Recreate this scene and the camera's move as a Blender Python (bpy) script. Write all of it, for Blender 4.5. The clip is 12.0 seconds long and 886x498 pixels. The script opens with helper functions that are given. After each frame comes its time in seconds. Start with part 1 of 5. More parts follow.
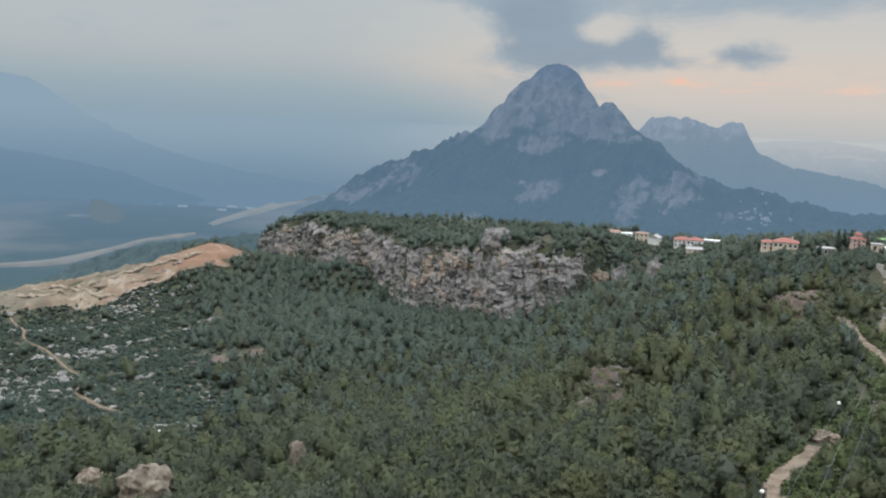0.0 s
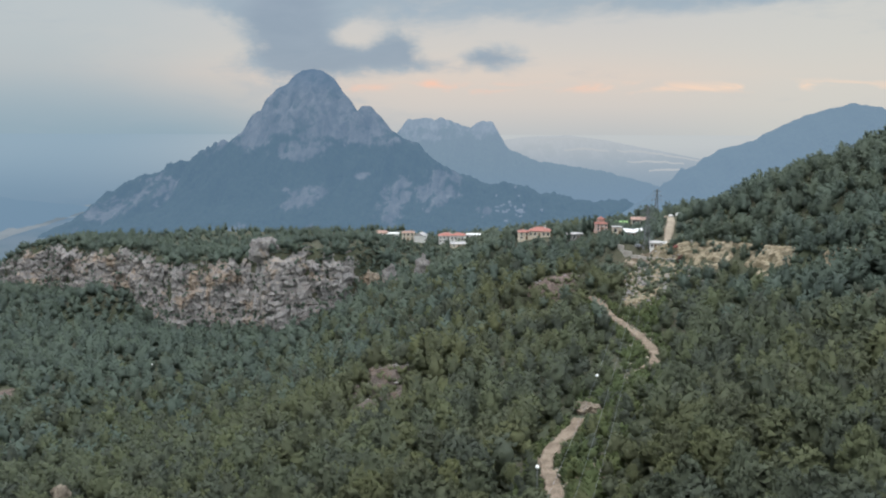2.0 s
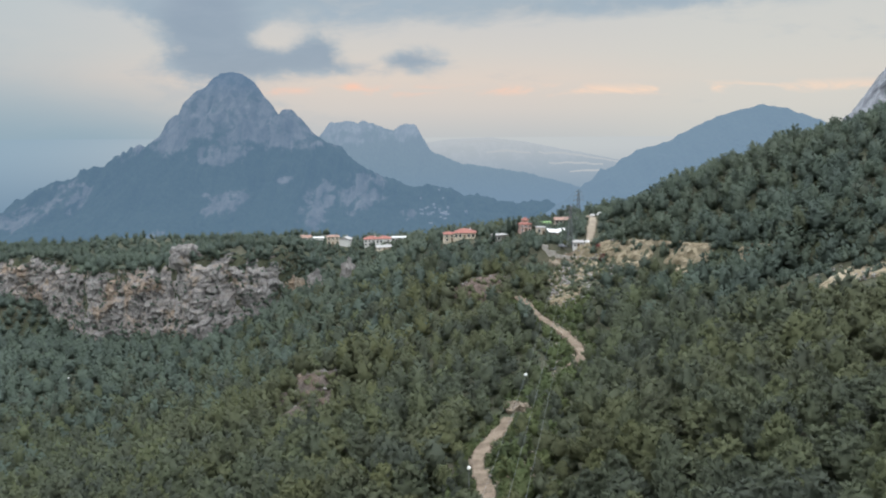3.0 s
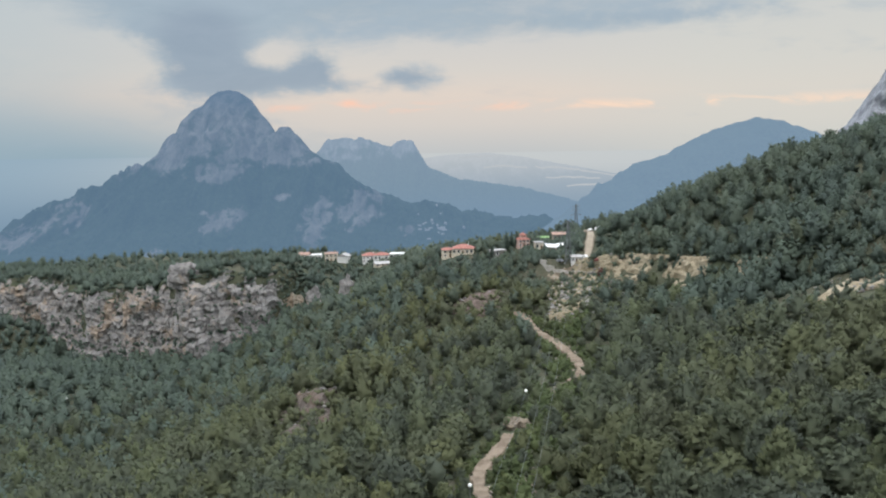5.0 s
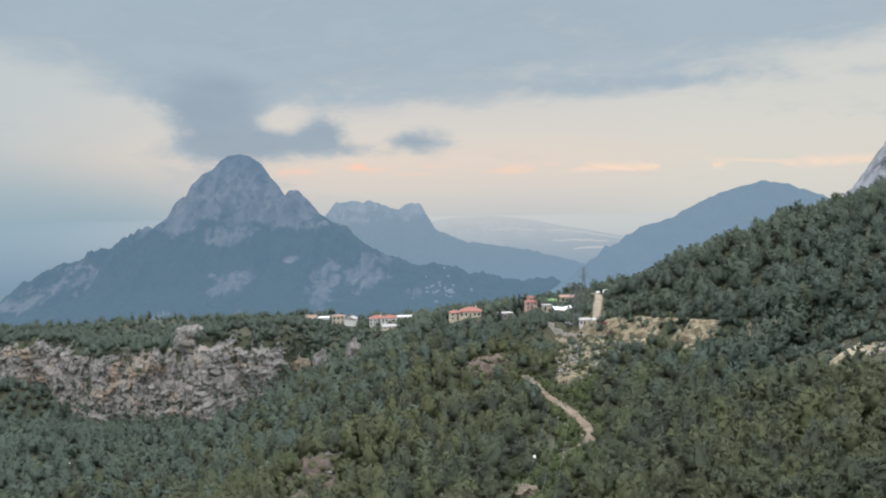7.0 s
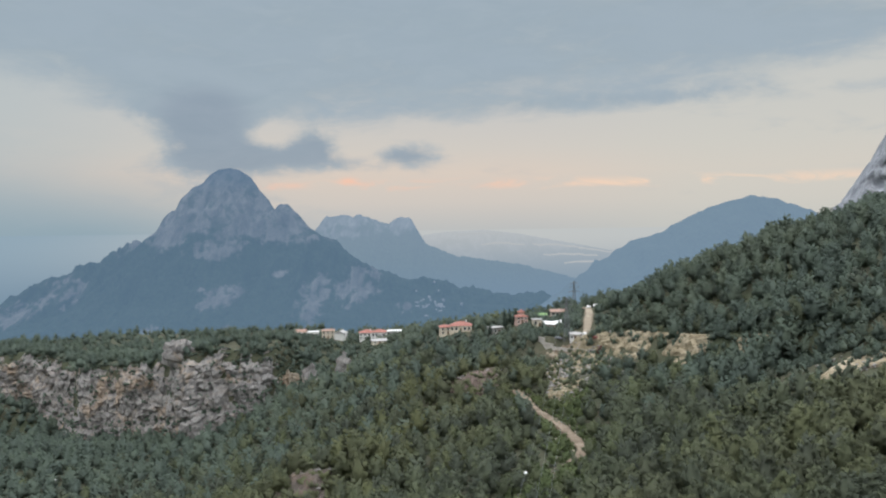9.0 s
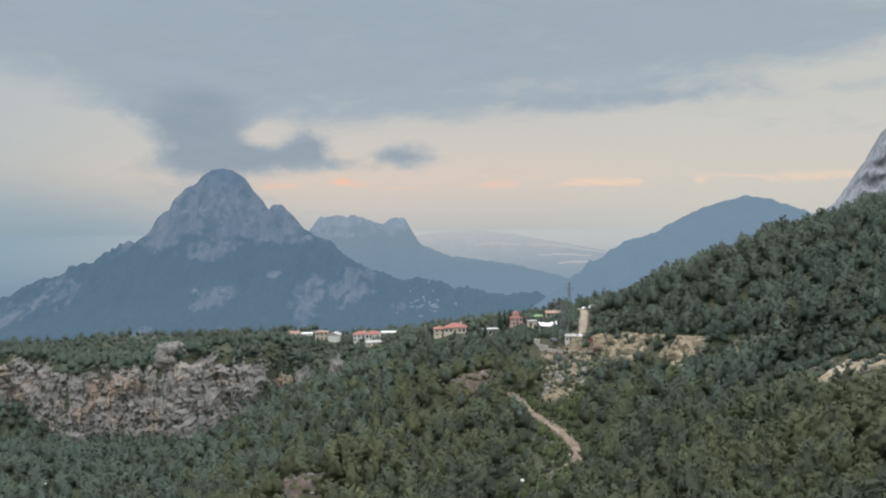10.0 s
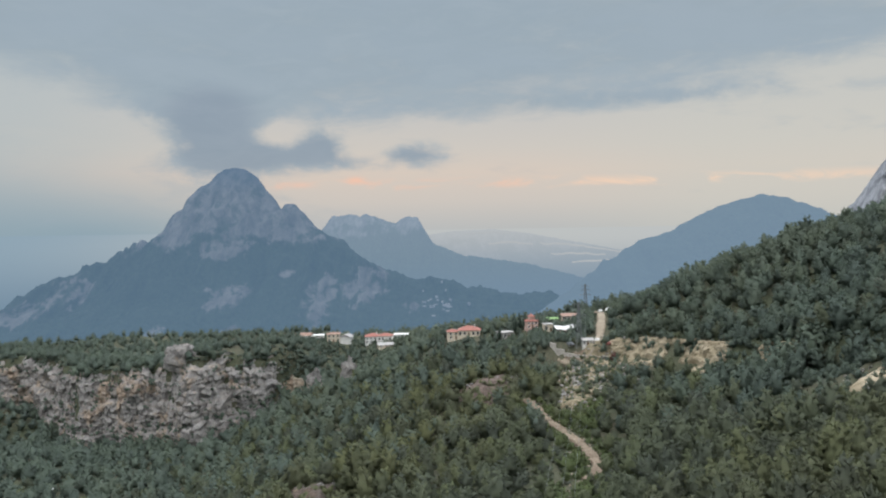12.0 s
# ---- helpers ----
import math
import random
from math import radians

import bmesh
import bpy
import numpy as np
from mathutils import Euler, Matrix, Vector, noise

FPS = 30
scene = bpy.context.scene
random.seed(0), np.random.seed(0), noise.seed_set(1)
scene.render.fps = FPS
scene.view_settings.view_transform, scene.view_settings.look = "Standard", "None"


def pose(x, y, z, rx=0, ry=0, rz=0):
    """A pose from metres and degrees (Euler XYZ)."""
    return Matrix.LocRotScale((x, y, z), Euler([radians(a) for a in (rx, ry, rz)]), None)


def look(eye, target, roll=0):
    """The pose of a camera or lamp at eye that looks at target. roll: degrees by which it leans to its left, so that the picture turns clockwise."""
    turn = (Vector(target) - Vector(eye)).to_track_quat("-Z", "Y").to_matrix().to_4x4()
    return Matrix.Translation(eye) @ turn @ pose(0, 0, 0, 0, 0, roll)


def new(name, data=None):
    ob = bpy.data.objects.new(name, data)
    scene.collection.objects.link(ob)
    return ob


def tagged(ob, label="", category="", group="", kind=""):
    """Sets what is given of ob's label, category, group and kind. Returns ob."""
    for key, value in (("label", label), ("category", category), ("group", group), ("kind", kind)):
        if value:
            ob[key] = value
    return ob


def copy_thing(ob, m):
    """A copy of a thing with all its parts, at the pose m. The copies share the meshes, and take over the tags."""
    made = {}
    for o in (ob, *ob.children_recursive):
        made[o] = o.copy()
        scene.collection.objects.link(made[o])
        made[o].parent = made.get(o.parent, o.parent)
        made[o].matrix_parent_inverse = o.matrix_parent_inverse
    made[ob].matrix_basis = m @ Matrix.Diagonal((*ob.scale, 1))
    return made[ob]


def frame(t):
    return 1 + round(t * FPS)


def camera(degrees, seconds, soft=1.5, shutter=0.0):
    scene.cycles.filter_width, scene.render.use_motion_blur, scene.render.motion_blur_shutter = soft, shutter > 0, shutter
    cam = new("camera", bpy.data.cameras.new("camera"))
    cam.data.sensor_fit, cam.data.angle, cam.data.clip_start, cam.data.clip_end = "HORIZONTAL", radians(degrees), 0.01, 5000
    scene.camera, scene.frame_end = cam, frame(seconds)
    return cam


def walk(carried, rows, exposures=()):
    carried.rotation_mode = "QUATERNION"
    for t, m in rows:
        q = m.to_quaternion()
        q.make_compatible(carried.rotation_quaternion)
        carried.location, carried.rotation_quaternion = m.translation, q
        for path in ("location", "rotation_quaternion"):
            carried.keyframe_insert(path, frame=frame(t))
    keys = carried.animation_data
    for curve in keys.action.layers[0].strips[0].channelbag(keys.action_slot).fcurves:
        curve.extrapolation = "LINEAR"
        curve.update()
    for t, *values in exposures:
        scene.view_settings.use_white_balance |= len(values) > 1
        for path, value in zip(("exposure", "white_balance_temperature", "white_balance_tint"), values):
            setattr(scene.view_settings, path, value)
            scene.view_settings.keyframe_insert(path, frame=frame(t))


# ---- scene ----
cam = camera(55.15, 12.0, soft=2.1)
# seconds, place, yaw, pitch, roll: the cabin hangs still, looks round, then glides off
PATH = [
    (0.0, 0.31, -1.39, 300.20, 19.60, -8.50, 2.45),
    (0.5, 0.06, -0.82, 300.06, 15.57, -8.21, 1.32),
    (1.0, -0.02, -0.66, 300.03, 14.57, -8.06, 0.36),
    (1.5, 0.12, -0.72, 300.07, 10.53, -7.96, 0.16),
    (2.0, 0.21, -0.45, 300.06, 3.99, -7.81, 0.15),
    (2.5, 0.00, 0.00, 300.00, 0.00, -7.70, 0.00),
    (3.0, -0.24, -0.06, 299.99, -1.11, -7.63, -0.31),
    (5.0, -0.35, -0.29, 300.30, -1.25, -6.59, -0.87),
    (5.5, -0.27, -0.23, 300.27, -0.86, -5.81, -0.91),
    (6.0, -0.31, -0.20, 300.26, -0.89, -5.22, -0.87),
    (6.5, -0.42, -0.16, 300.38, -0.85, -4.15, -0.86),
    (7.0, -0.26, -0.15, 300.40, -0.80, -2.36, -0.88),
    (9.0, -0.31, 1.02, 300.29, -1.48, -1.41, -0.81),
    (9.5, -0.33, 2.32, 300.48, -1.72, -1.41, -0.82),
    (10.0, -0.33, 4.31, 300.76, -1.87, -1.40, -0.85),
    (10.5, -0.30, 6.74, 301.01, -1.69, -1.42, -0.87),
    (11.0, -0.22, 9.28, 301.35, -1.46, -1.43, -0.87),
    (11.5, -0.25, 11.80, 301.61, -1.19, -1.45, -0.88),
    (12.0, -0.30, 14.56, 301.93, -1.00, -1.47, -0.90),
]
walk(cam, [(t, pose(x, y, z, 90 + pitch, 0, yaw) @ pose(0, 0, 0, 0, 0, roll)) for t, x, y, z, yaw, pitch, roll in PATH], [(0.0, -0.03, 6320, 10), (1.5, 0.03, 6320, 10), (3.0, 0.08, 6310, 10), (5.0, 0.12, 6350, 10), (7.0, 0.14, 6410, 10), (9.0, 0.0, 6450, 10), (12.0, -0.04, 6450, 10)])

# ---------------------------------------------------------------- sky and sun


class Nodes:
    """Short writing for node trees."""

    def __init__(self, tree):
        self.tree = tree
        tree.nodes.clear()

    def add(self, kind, inputs=(), **settings):
        n = self.tree.nodes.new(kind)
        for key, value in settings.items():
            setattr(n, key, value)
        for key, value in dict(inputs).items():
            self.put(value, n.inputs[key])
        return n

    def put(self, value, socket):
        if isinstance(value, bpy.types.NodeSocket):
            self.tree.links.new(value, socket)
        elif isinstance(value, tuple) and len(value) == 3 and socket.type == "RGBA":
            socket.default_value = (*value, 1)
        else:
            socket.default_value = value

    def math(self, op, a, b=0.0, c=0.0, clamp=False):
        return self.add("ShaderNodeMath", {0: a, 1: b, 2: c}, operation=op, use_clamp=clamp).outputs[0]

    def mix(self, f, a, b, blend="MIX"):
        return self.add("ShaderNodeMix", {0: f, 6: a, 7: b}, data_type="RGBA", blend_type=blend).outputs[2]

    def rise(self, v, lo, hi):
        return self.add("ShaderNodeMapRange", {0: v, 1: lo, 2: hi}, interpolation_type="SMOOTHSTEP").outputs[0]

    def noise(self, vec, scale, detail=4.0, rough=0.55, warp=0.0):
        return self.add("ShaderNodeTexNoise", {"Vector": vec, "Scale": scale, "Detail": detail, "Roughness": rough, "Distortion": warp}).outputs[0]

    def ramp(self, v, stops, mode="LINEAR"):
        n = self.add("ShaderNodeValToRGB", {0: v})
        n.color_ramp.interpolation = mode
        e = n.color_ramp.elements
        while len(e) < len(stops):
            e.new(0.5)
        for el, (p, c) in zip(e, stops):
            el.position, el.color = p, (*c, 1)
        return n.outputs[0]


def make_sky():
    world = bpy.data.worlds.new("evening_sky")
    world.use_nodes = True
    scene.world = world
    k = Nodes(world.node_tree)
    way = k.add("ShaderNodeTexCoord").outputs["Generated"]
    x, y, z = k.add("ShaderNodeSeparateXYZ", {0: way}).outputs
    az = k.math("MULTIPLY", k.math("ARCTAN2", x, y), 57.3)
    el = k.math("MULTIPLY", k.math("ARCSINE", z), 57.3)
    flat = k.add("ShaderNodeCombineXYZ", {0: k.math("MULTIPLY", az, 0.05), 1: k.math("MULTIPLY", el, 0.16), 2: 0.0}).outputs[0]
    n1 = k.noise(flat, 1.6, 7, 0.55, 0.4)
    n2 = k.noise(flat, 5.0, 6, 0.6, 0.6)
    wob = k.math("SUBTRACT", n1, 0.5)
    wob2 = k.math("SUBTRACT", n2, 0.5)
    # clear band behind the clouds: pale haze at the horizon, warm above it
    clear = k.ramp(k.rise(el, -4.0, 16.0), [
        (0.0, (0.40, 0.445, 0.48)), (0.1, (0.52, 0.53, 0.525)), (0.2, (0.635, 0.58, 0.53)), (0.33, (0.71, 0.605, 0.52)), (0.45, (0.65, 0.60, 0.54)), (1.0, (0.47, 0.53, 0.57))])
    clear = k.mix(k.math("MULTIPLY", k.rise(az, 5.0, 21.0), 0.6), clear, (0.625, 0.615, 0.555))
    west = k.rise(k.math("ADD", az, k.math("MULTIPLY", wob, 10)), -11.0, -30.0)
    low = k.rise(el, 9.0, -1.0)
    clear = k.mix(k.math("MULTIPLY", west, 0.75), clear, k.mix(low, (0.485, 0.535, 0.54), (0.3, 0.4, 0.462)))
    mist = k.math("MULTIPLY", k.rise(k.math("ADD", az, k.math("MULTIPLY", wob, 10)), -5.0, -24.0), k.rise(el, 4.5, -0.6))
    clear = k.mix(k.math("MULTIPLY", mist, 0.95), clear, (0.285, 0.39, 0.455))
    # ragged grey deck over all, its lower edge higher to the right, torn into banks below it
    def mound(a, e, wa, we, size):
        da = k.math("DIVIDE", k.math("SUBTRACT", az, a), wa)
        de = k.math("DIVIDE", k.math("SUBTRACT", el, e), we)
        d = k.math("ADD", k.math("MULTIPLY", da, da), k.math("MULTIPLY", de, de))
        return k.math("MULTIPLY", k.math("EXPONENT", k.math("MULTIPLY", d, -1.0)), size)

    edge = k.math("ADD", 7.3, k.math("ADD", k.math("MULTIPLY", k.math("MAXIMUM", az, 0.0), 0.09), k.math("MULTIPLY", k.math("MAXIMUM", k.math("SUBTRACT", -16.0, az), 0.0), 0.24)))
    body = k.math("MULTIPLY", k.rise(k.math("SUBTRACT", el, edge), -1.8, 2.6), 0.75)
    plume = 0.0
    for a, e, wa, we, size in ((-14.0, 6.4, 3.0, 3.0, 0.95), (-11.0, 4.75, 4.6, 1.05, 0.8), (-7.1, 5.5, 1.7, 1.2, 0.75), (-4.9, 4.35, 1.8, 0.5, 0.35), (-0.9, 4.9, 2.5, 0.85, 0.84), (-15.0, 8.0, 7.0, 1.6, 0.35), (15.0, 8.3, 11.0, 0.7, 0.4)):
        plume = k.math("ADD", plume, mound(a, e, wa, we, size))
    body = k.math("ADD", body, plume)
    for a, e, wa, we, size in ((-21.5, 5.8, 3.6, 1.7, -0.4), (-10.0, 6.5, 1.1, 0.7, -0.42), (-3.2, 5.1, 0.9, 0.9, -0.3), (3.0, 5.8, 9.0, 1.2, -0.15), (6.0, 7.6, 9.0, 0.8, 0.2)):
        body = k.math("ADD", body, mound(a, e, wa, we, size))
    torn = k.math("SUBTRACT", k.noise(flat, 13.0, 6, 0.62, 0.8), 0.5)
    rag = k.math("ADD", k.math("ADD", k.math("MULTIPLY", wob, 1.0), k.math("MULTIPLY", wob2, 0.9)), k.math("MULTIPLY", torn, 0.26))
    round_flat = k.add("ShaderNodeCombineXYZ", {0: k.math("MULTIPLY", az, 0.1), 1: k.math("MULTIPLY", el, 0.14), 2: 3.0}).outputs[0]
    puff = k.math("SUBTRACT", k.noise(round_flat, 5.0, 6, 0.6, 0.3), 0.5)
    rag = k.math("ADD", rag, k.math("MULTIPLY", k.math("MULTIPLY", puff, k.rise(plume, 0.03, 0.4)), 1.0))
    deck = k.rise(k.math("ADD", body, rag), 0.03, 0.8)
    far_deck = k.rise(el, 15.0, 36.0)
    grey = k.mix(k.rise(n2, 0.2, 0.8), (0.288, 0.37, 0.43), (0.375, 0.447, 0.498))
    grey = k.mix(k.rise(n1, 0.35, 0.7), grey, (0.348, 0.425, 0.488))
    grey = k.mix(k.rise(plume, 0.25, 0.95), grey, k.mix(n2, (0.235, 0.305, 0.38), (0.31, 0.375, 0.445)))
    grey = k.mix(far_deck, grey, (2.75, 2.88, 3.05))
    sky = k.mix(k.math("MULTIPLY", deck, 0.92), clear, grey)
    # thin streaks lit by the hidden sun
    streak = k.math("MULTIPLY", k.rise(k.math("ABSOLUTE", k.math("SUBTRACT", k.math("ADD", el, k.math("MULTIPLY", wob2, 0.8)), 3.0)), 0.55, 0.0), k.rise(n2, 0.45, 0.66))
    streak = k.math("MULTIPLY", streak, k.math("MULTIPLY", k.rise(az, -14.0, -8.0), k.rise(az, 40.0, 18.0)))
    streak = k.math("ADD", k.math("MULTIPLY", streak, 0.85), k.math("ADD", mound(-4.8, 3.25, 0.55, 0.22, 0.9), mound(-8.5, 2.95, 0.9, 0.2, 0.6)), clamp=True)
    sky = k.mix(streak, sky, k.mix(k.rise(az, 2.0, 14.0), (0.9, 0.57, 0.43), (0.95, 0.68, 0.5)))
    air = k.add("ShaderNodeTexSky", sky_type="NISHITA", sun_disc=False, sun_elevation=radians(63), sun_rotation=radians(212)).outputs[0]
    sky = k.mix(0.06, sky, k.mix(1.0, air, (0.1, 0.1, 0.1), "MULTIPLY"))
    back = k.add("ShaderNodeBackground", {0: sky, 1: 1.0})
    k.add("ShaderNodeOutputWorld", {0: back.outputs[0]})


make_sky()
sun = new("sun", bpy.data.lights.new("sun", "SUN"))
sun.data.energy, sun.data.angle, sun.data.color = 1.0, radians(50), (1.0, 0.94, 0.86)
sun.matrix_world = look((-350, -250, 1500), (0, 300, 200))


# ---------------------------------------------------------------- materials
def material(name):
    m = bpy.data.materials.new(name)
    m.use_nodes = True
    k = Nodes(m.node_tree)
    k.m = m
    k.where = k.add("ShaderNodeNewGeometry").outputs["Position"]
    return k


def finish(k, colour, rough=0.9, bump=None, height=0.3, airlight=None, spec=0.2, metal=0.0):
    s = k.add("ShaderNodeBsdfPrincipled", {"Base Color": colour, "Roughness": rough, "Specular IOR Level": spec, "Metallic": metal})
    if bump is not None:
        k.put(k.add("ShaderNodeBump", {"Height": bump, "Distance": height, "Strength": 0.8}).outputs[0], s.inputs["Normal"])
    out = s.outputs[0]
    if airlight:  # haze of kilometres of evening air, mixed onto a backdrop as emission
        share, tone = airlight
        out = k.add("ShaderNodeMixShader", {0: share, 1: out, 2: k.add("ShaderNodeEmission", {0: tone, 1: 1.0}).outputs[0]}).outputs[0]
    k.add("ShaderNodeOutputMaterial", {0: out})
    return k.m


def ground_material():
    k = material("forest_floor")
    a, b = k.noise(k.where, 0.03, 5), k.noise(k.where, 0.5, 6, 0.65)
    c = k.mix(k.rise(b, 0.35, 0.65), (0.052, 0.058, 0.037), (0.088, 0.08, 0.055))
    c = k.mix(k.rise(a, 0.4, 0.65), c, (0.058, 0.068, 0.04))
    return finish(k, c, 1.0, b, 0.6)


def foliage_material(name, dark, mid, light, warm=(0.10, 0.10, 0.03)):
    k = material(name)
    wide, patch = k.noise(k.where, 0.011, 3), k.noise(k.where, 0.13, 2)
    x, y, z = k.add("ShaderNodeSeparateXYZ", {0: k.where}).outputs
    dry = k.math("ADD", 0.12, k.math("MULTIPLY", k.math("MULTIPLY", k.rise(x, -130.0, 10.0), k.add("ShaderNodeMapRange", {0: k.rise(x, 60.0, 0.0), 3: 0.5, 4: 1.0}).outputs[0]), 0.4))  # less warm tone to the west puts the haze there into the colour; halved past x 60
    isle = k.add("ShaderNodeNewGeometry").outputs["Random Per Island"]
    own = k.add("ShaderNodeAttribute", attribute_name="tint").outputs["Fac"]
    one = k.math("FRACT", k.math("ADD", own, k.add("ShaderNodeObjectInfo").outputs["Random"]))
    two = k.math("FRACT", k.math("MULTIPLY", one, 7.31))
    c = k.mix(k.rise(k.math("ADD", k.math("MULTIPLY", patch, 0.5), k.math("MULTIPLY", one, 0.55)), 0.15, 0.9), dark, mid)
    c = k.mix(k.math("MULTIPLY", k.rise(two, 0.5, 1.0), 0.34), c, light)
    c = k.mix(k.math("ADD", k.math("MULTIPLY", isle, 0.12), 0.06), c, light)
    c = k.mix(k.math("MULTIPLY", k.rise(k.math("ADD", wide, k.math("MULTIPLY", k.math("SUBTRACT", two, 0.5), 0.2)), 0.42, 0.66), dry), c, warm)
    grain = k.noise(k.where, 2.0, 4, 0.7)  # fine grain of darker and lighter tone, also the bump
    c = k.mix(k.math("MULTIPLY", k.rise(grain, 0.52, 0.38), 0.14), c, tuple(v * 0.85 for v in dark))
    c = k.mix(k.math("MULTIPLY", k.rise(grain, 0.54, 0.7), 0.14), c, light)
    bump = k.add("ShaderNodeBump", {"Height": grain, "Distance": 0.2, "Strength": 0.5}).outputs[0]
    s = k.add("ShaderNodeBsdfPrincipled", {"Base Color": c, "Roughness": 0.75, "Specular IOR Level": 0.15, "Normal": bump})
    t = k.add("ShaderNodeBsdfTranslucent", {"Color": c, "Normal": bump})
    k.add("ShaderNodeOutputMaterial", {0: k.add("ShaderNodeMixShader", {0: 0.42, 1: s.outputs[0], 2: t.outputs[0]}).outputs[0]})
    return k.m


def rock_material(name, grey, pale, rust, dark, scale=0.12, rusty=0.5, airlight=None):
    k = material(name)
    stretch = k.add("ShaderNodeMapping", {"Vector": k.where, "Scale": (1.0, 1.0, 0.35)}).outputs[0]
    big, mid, fine = k.noise(k.where, scale * 0.35, 4), k.noise(stretch, scale, 7, 0.62), k.noise(k.where, scale * 7, 6, 0.65)
    c = k.mix(k.rise(mid, 0.38, 0.62), grey, pale)
    c = k.mix(k.math("MULTIPLY", k.rise(big, 0.62 - 0.2 * rusty, 0.8 - 0.2 * rusty), rusty), c, rust)
    c = k.mix(k.rise(fine, 0.56, 0.72), c, dark)
    return finish(k, c, 0.95, fine, 1.2, airlight)


def cliff_material():
    """Bedded grey limestone: dark seeps down the face, ochre where blocks have broken away."""
    k = material("limestone_cliff")
    hang = k.add("ShaderNodeMapping", {"Vector": k.where, "Scale": (1.0, 0.6, 0.14)}).outputs[0]
    beds = k.add("ShaderNodeMapping", {"Vector": k.where, "Scale": (0.18, 0.18, 1.0)}).outputs[0]
    big, mid, fine = k.noise(k.where, 0.045, 4, 0.55, 0.6), k.noise(k.where, 0.24, 7, 0.62, 0.4), k.noise(k.where, 1.3, 6, 0.65)
    seep, bed = k.noise(hang, 0.33, 6, 0.6), k.noise(beds, 0.5, 5, 0.6)
    c = k.mix(k.rise(mid, 0.36, 0.64), (0.182, 0.173, 0.167), (0.282, 0.268, 0.254))
    c = k.mix(k.math("MULTIPLY", k.rise(bed, 0.5, 0.68), 0.5), c, (0.235, 0.197, 0.17))
    broken = k.math("ADD", k.math("MULTIPLY", big, 0.75), k.math("MULTIPLY", mid, 0.4))
    c = k.mix(k.math("MULTIPLY", k.rise(broken, 0.575, 0.71), 0.7), c, k.mix(fine, (0.285, 0.198, 0.13), (0.35, 0.265, 0.185)))
    c = k.mix(k.math("MULTIPLY", k.rise(seep, 0.54, 0.7), 0.6), c, (0.135, 0.13, 0.128))
    c = k.mix(k.math("MULTIPLY", k.rise(fine, 0.56, 0.74), 0.4), c, (0.15, 0.142, 0.135))
    return finish(k, c, 0.95, fine, 1.0)


def earth_material(name, a, b, c, scale=0.25, depth=0.4):
    k = material(name)
    n, f = k.noise(k.where, scale, 5), k.noise(k.where, scale * 9, 6, 0.65)
    col = k.mix(k.rise(n, 0.35, 0.65), a, b)
    return finish(k, k.mix(k.math("MULTIPLY", k.rise(f, 0.5, 0.75), 0.6), col, c), 0.95, f, depth)


def quarry_material():
    k = material("quarry_earth")
    x, y, z = k.add("ShaderNodeSeparateXYZ", {0: k.where}).outputs
    wide, mid, fine = k.noise(k.where, 0.02, 4, 0.5, 0.8), k.noise(k.where, 0.07, 6, 0.6, 0.5), k.noise(k.where, 0.6, 6, 0.65)
    c = k.mix(k.rise(mid, 0.38, 0.62), (0.165, 0.128, 0.09), (0.235, 0.188, 0.137))
    red = k.math("MULTIPLY", k.rise(k.math("ADD", x, k.math("MULTIPLY", wide, 120.0)), -470.0, -395.0), 0.75)  # the upper workings are in red clay
    c = k.mix(red, c, k.mix(mid, (0.2, 0.105, 0.068), (0.28, 0.165, 0.11)))
    c = k.mix(k.math("MULTIPLY", k.rise(wide, 0.54, 0.6), 0.55), c, (0.135, 0.135, 0.105))
    c = k.mix(k.rise(k.math("ADD", mid, k.math("MULTIPLY", fine, 0.3)), 0.74, 0.82), c, (0.30, 0.26, 0.205))
    return finish(k, k.mix(k.math("MULTIPLY", k.rise(fine, 0.5, 0.7), 0.4), c, (0.15, 0.12, 0.09)), 0.95, fine, 0.8)


def paint_material(name, colour, stain=0.25, scale=0.6, rough=0.8):
    k = material(name)
    n = k.noise(k.where, scale, 6, 0.65)
    dirty = tuple(v * 0.55 for v in colour)
    return finish(k, k.mix(k.math("MULTIPLY", k.rise(n, 0.45, 0.75), stain * 2), colour, dirty), rough, n, 0.02)


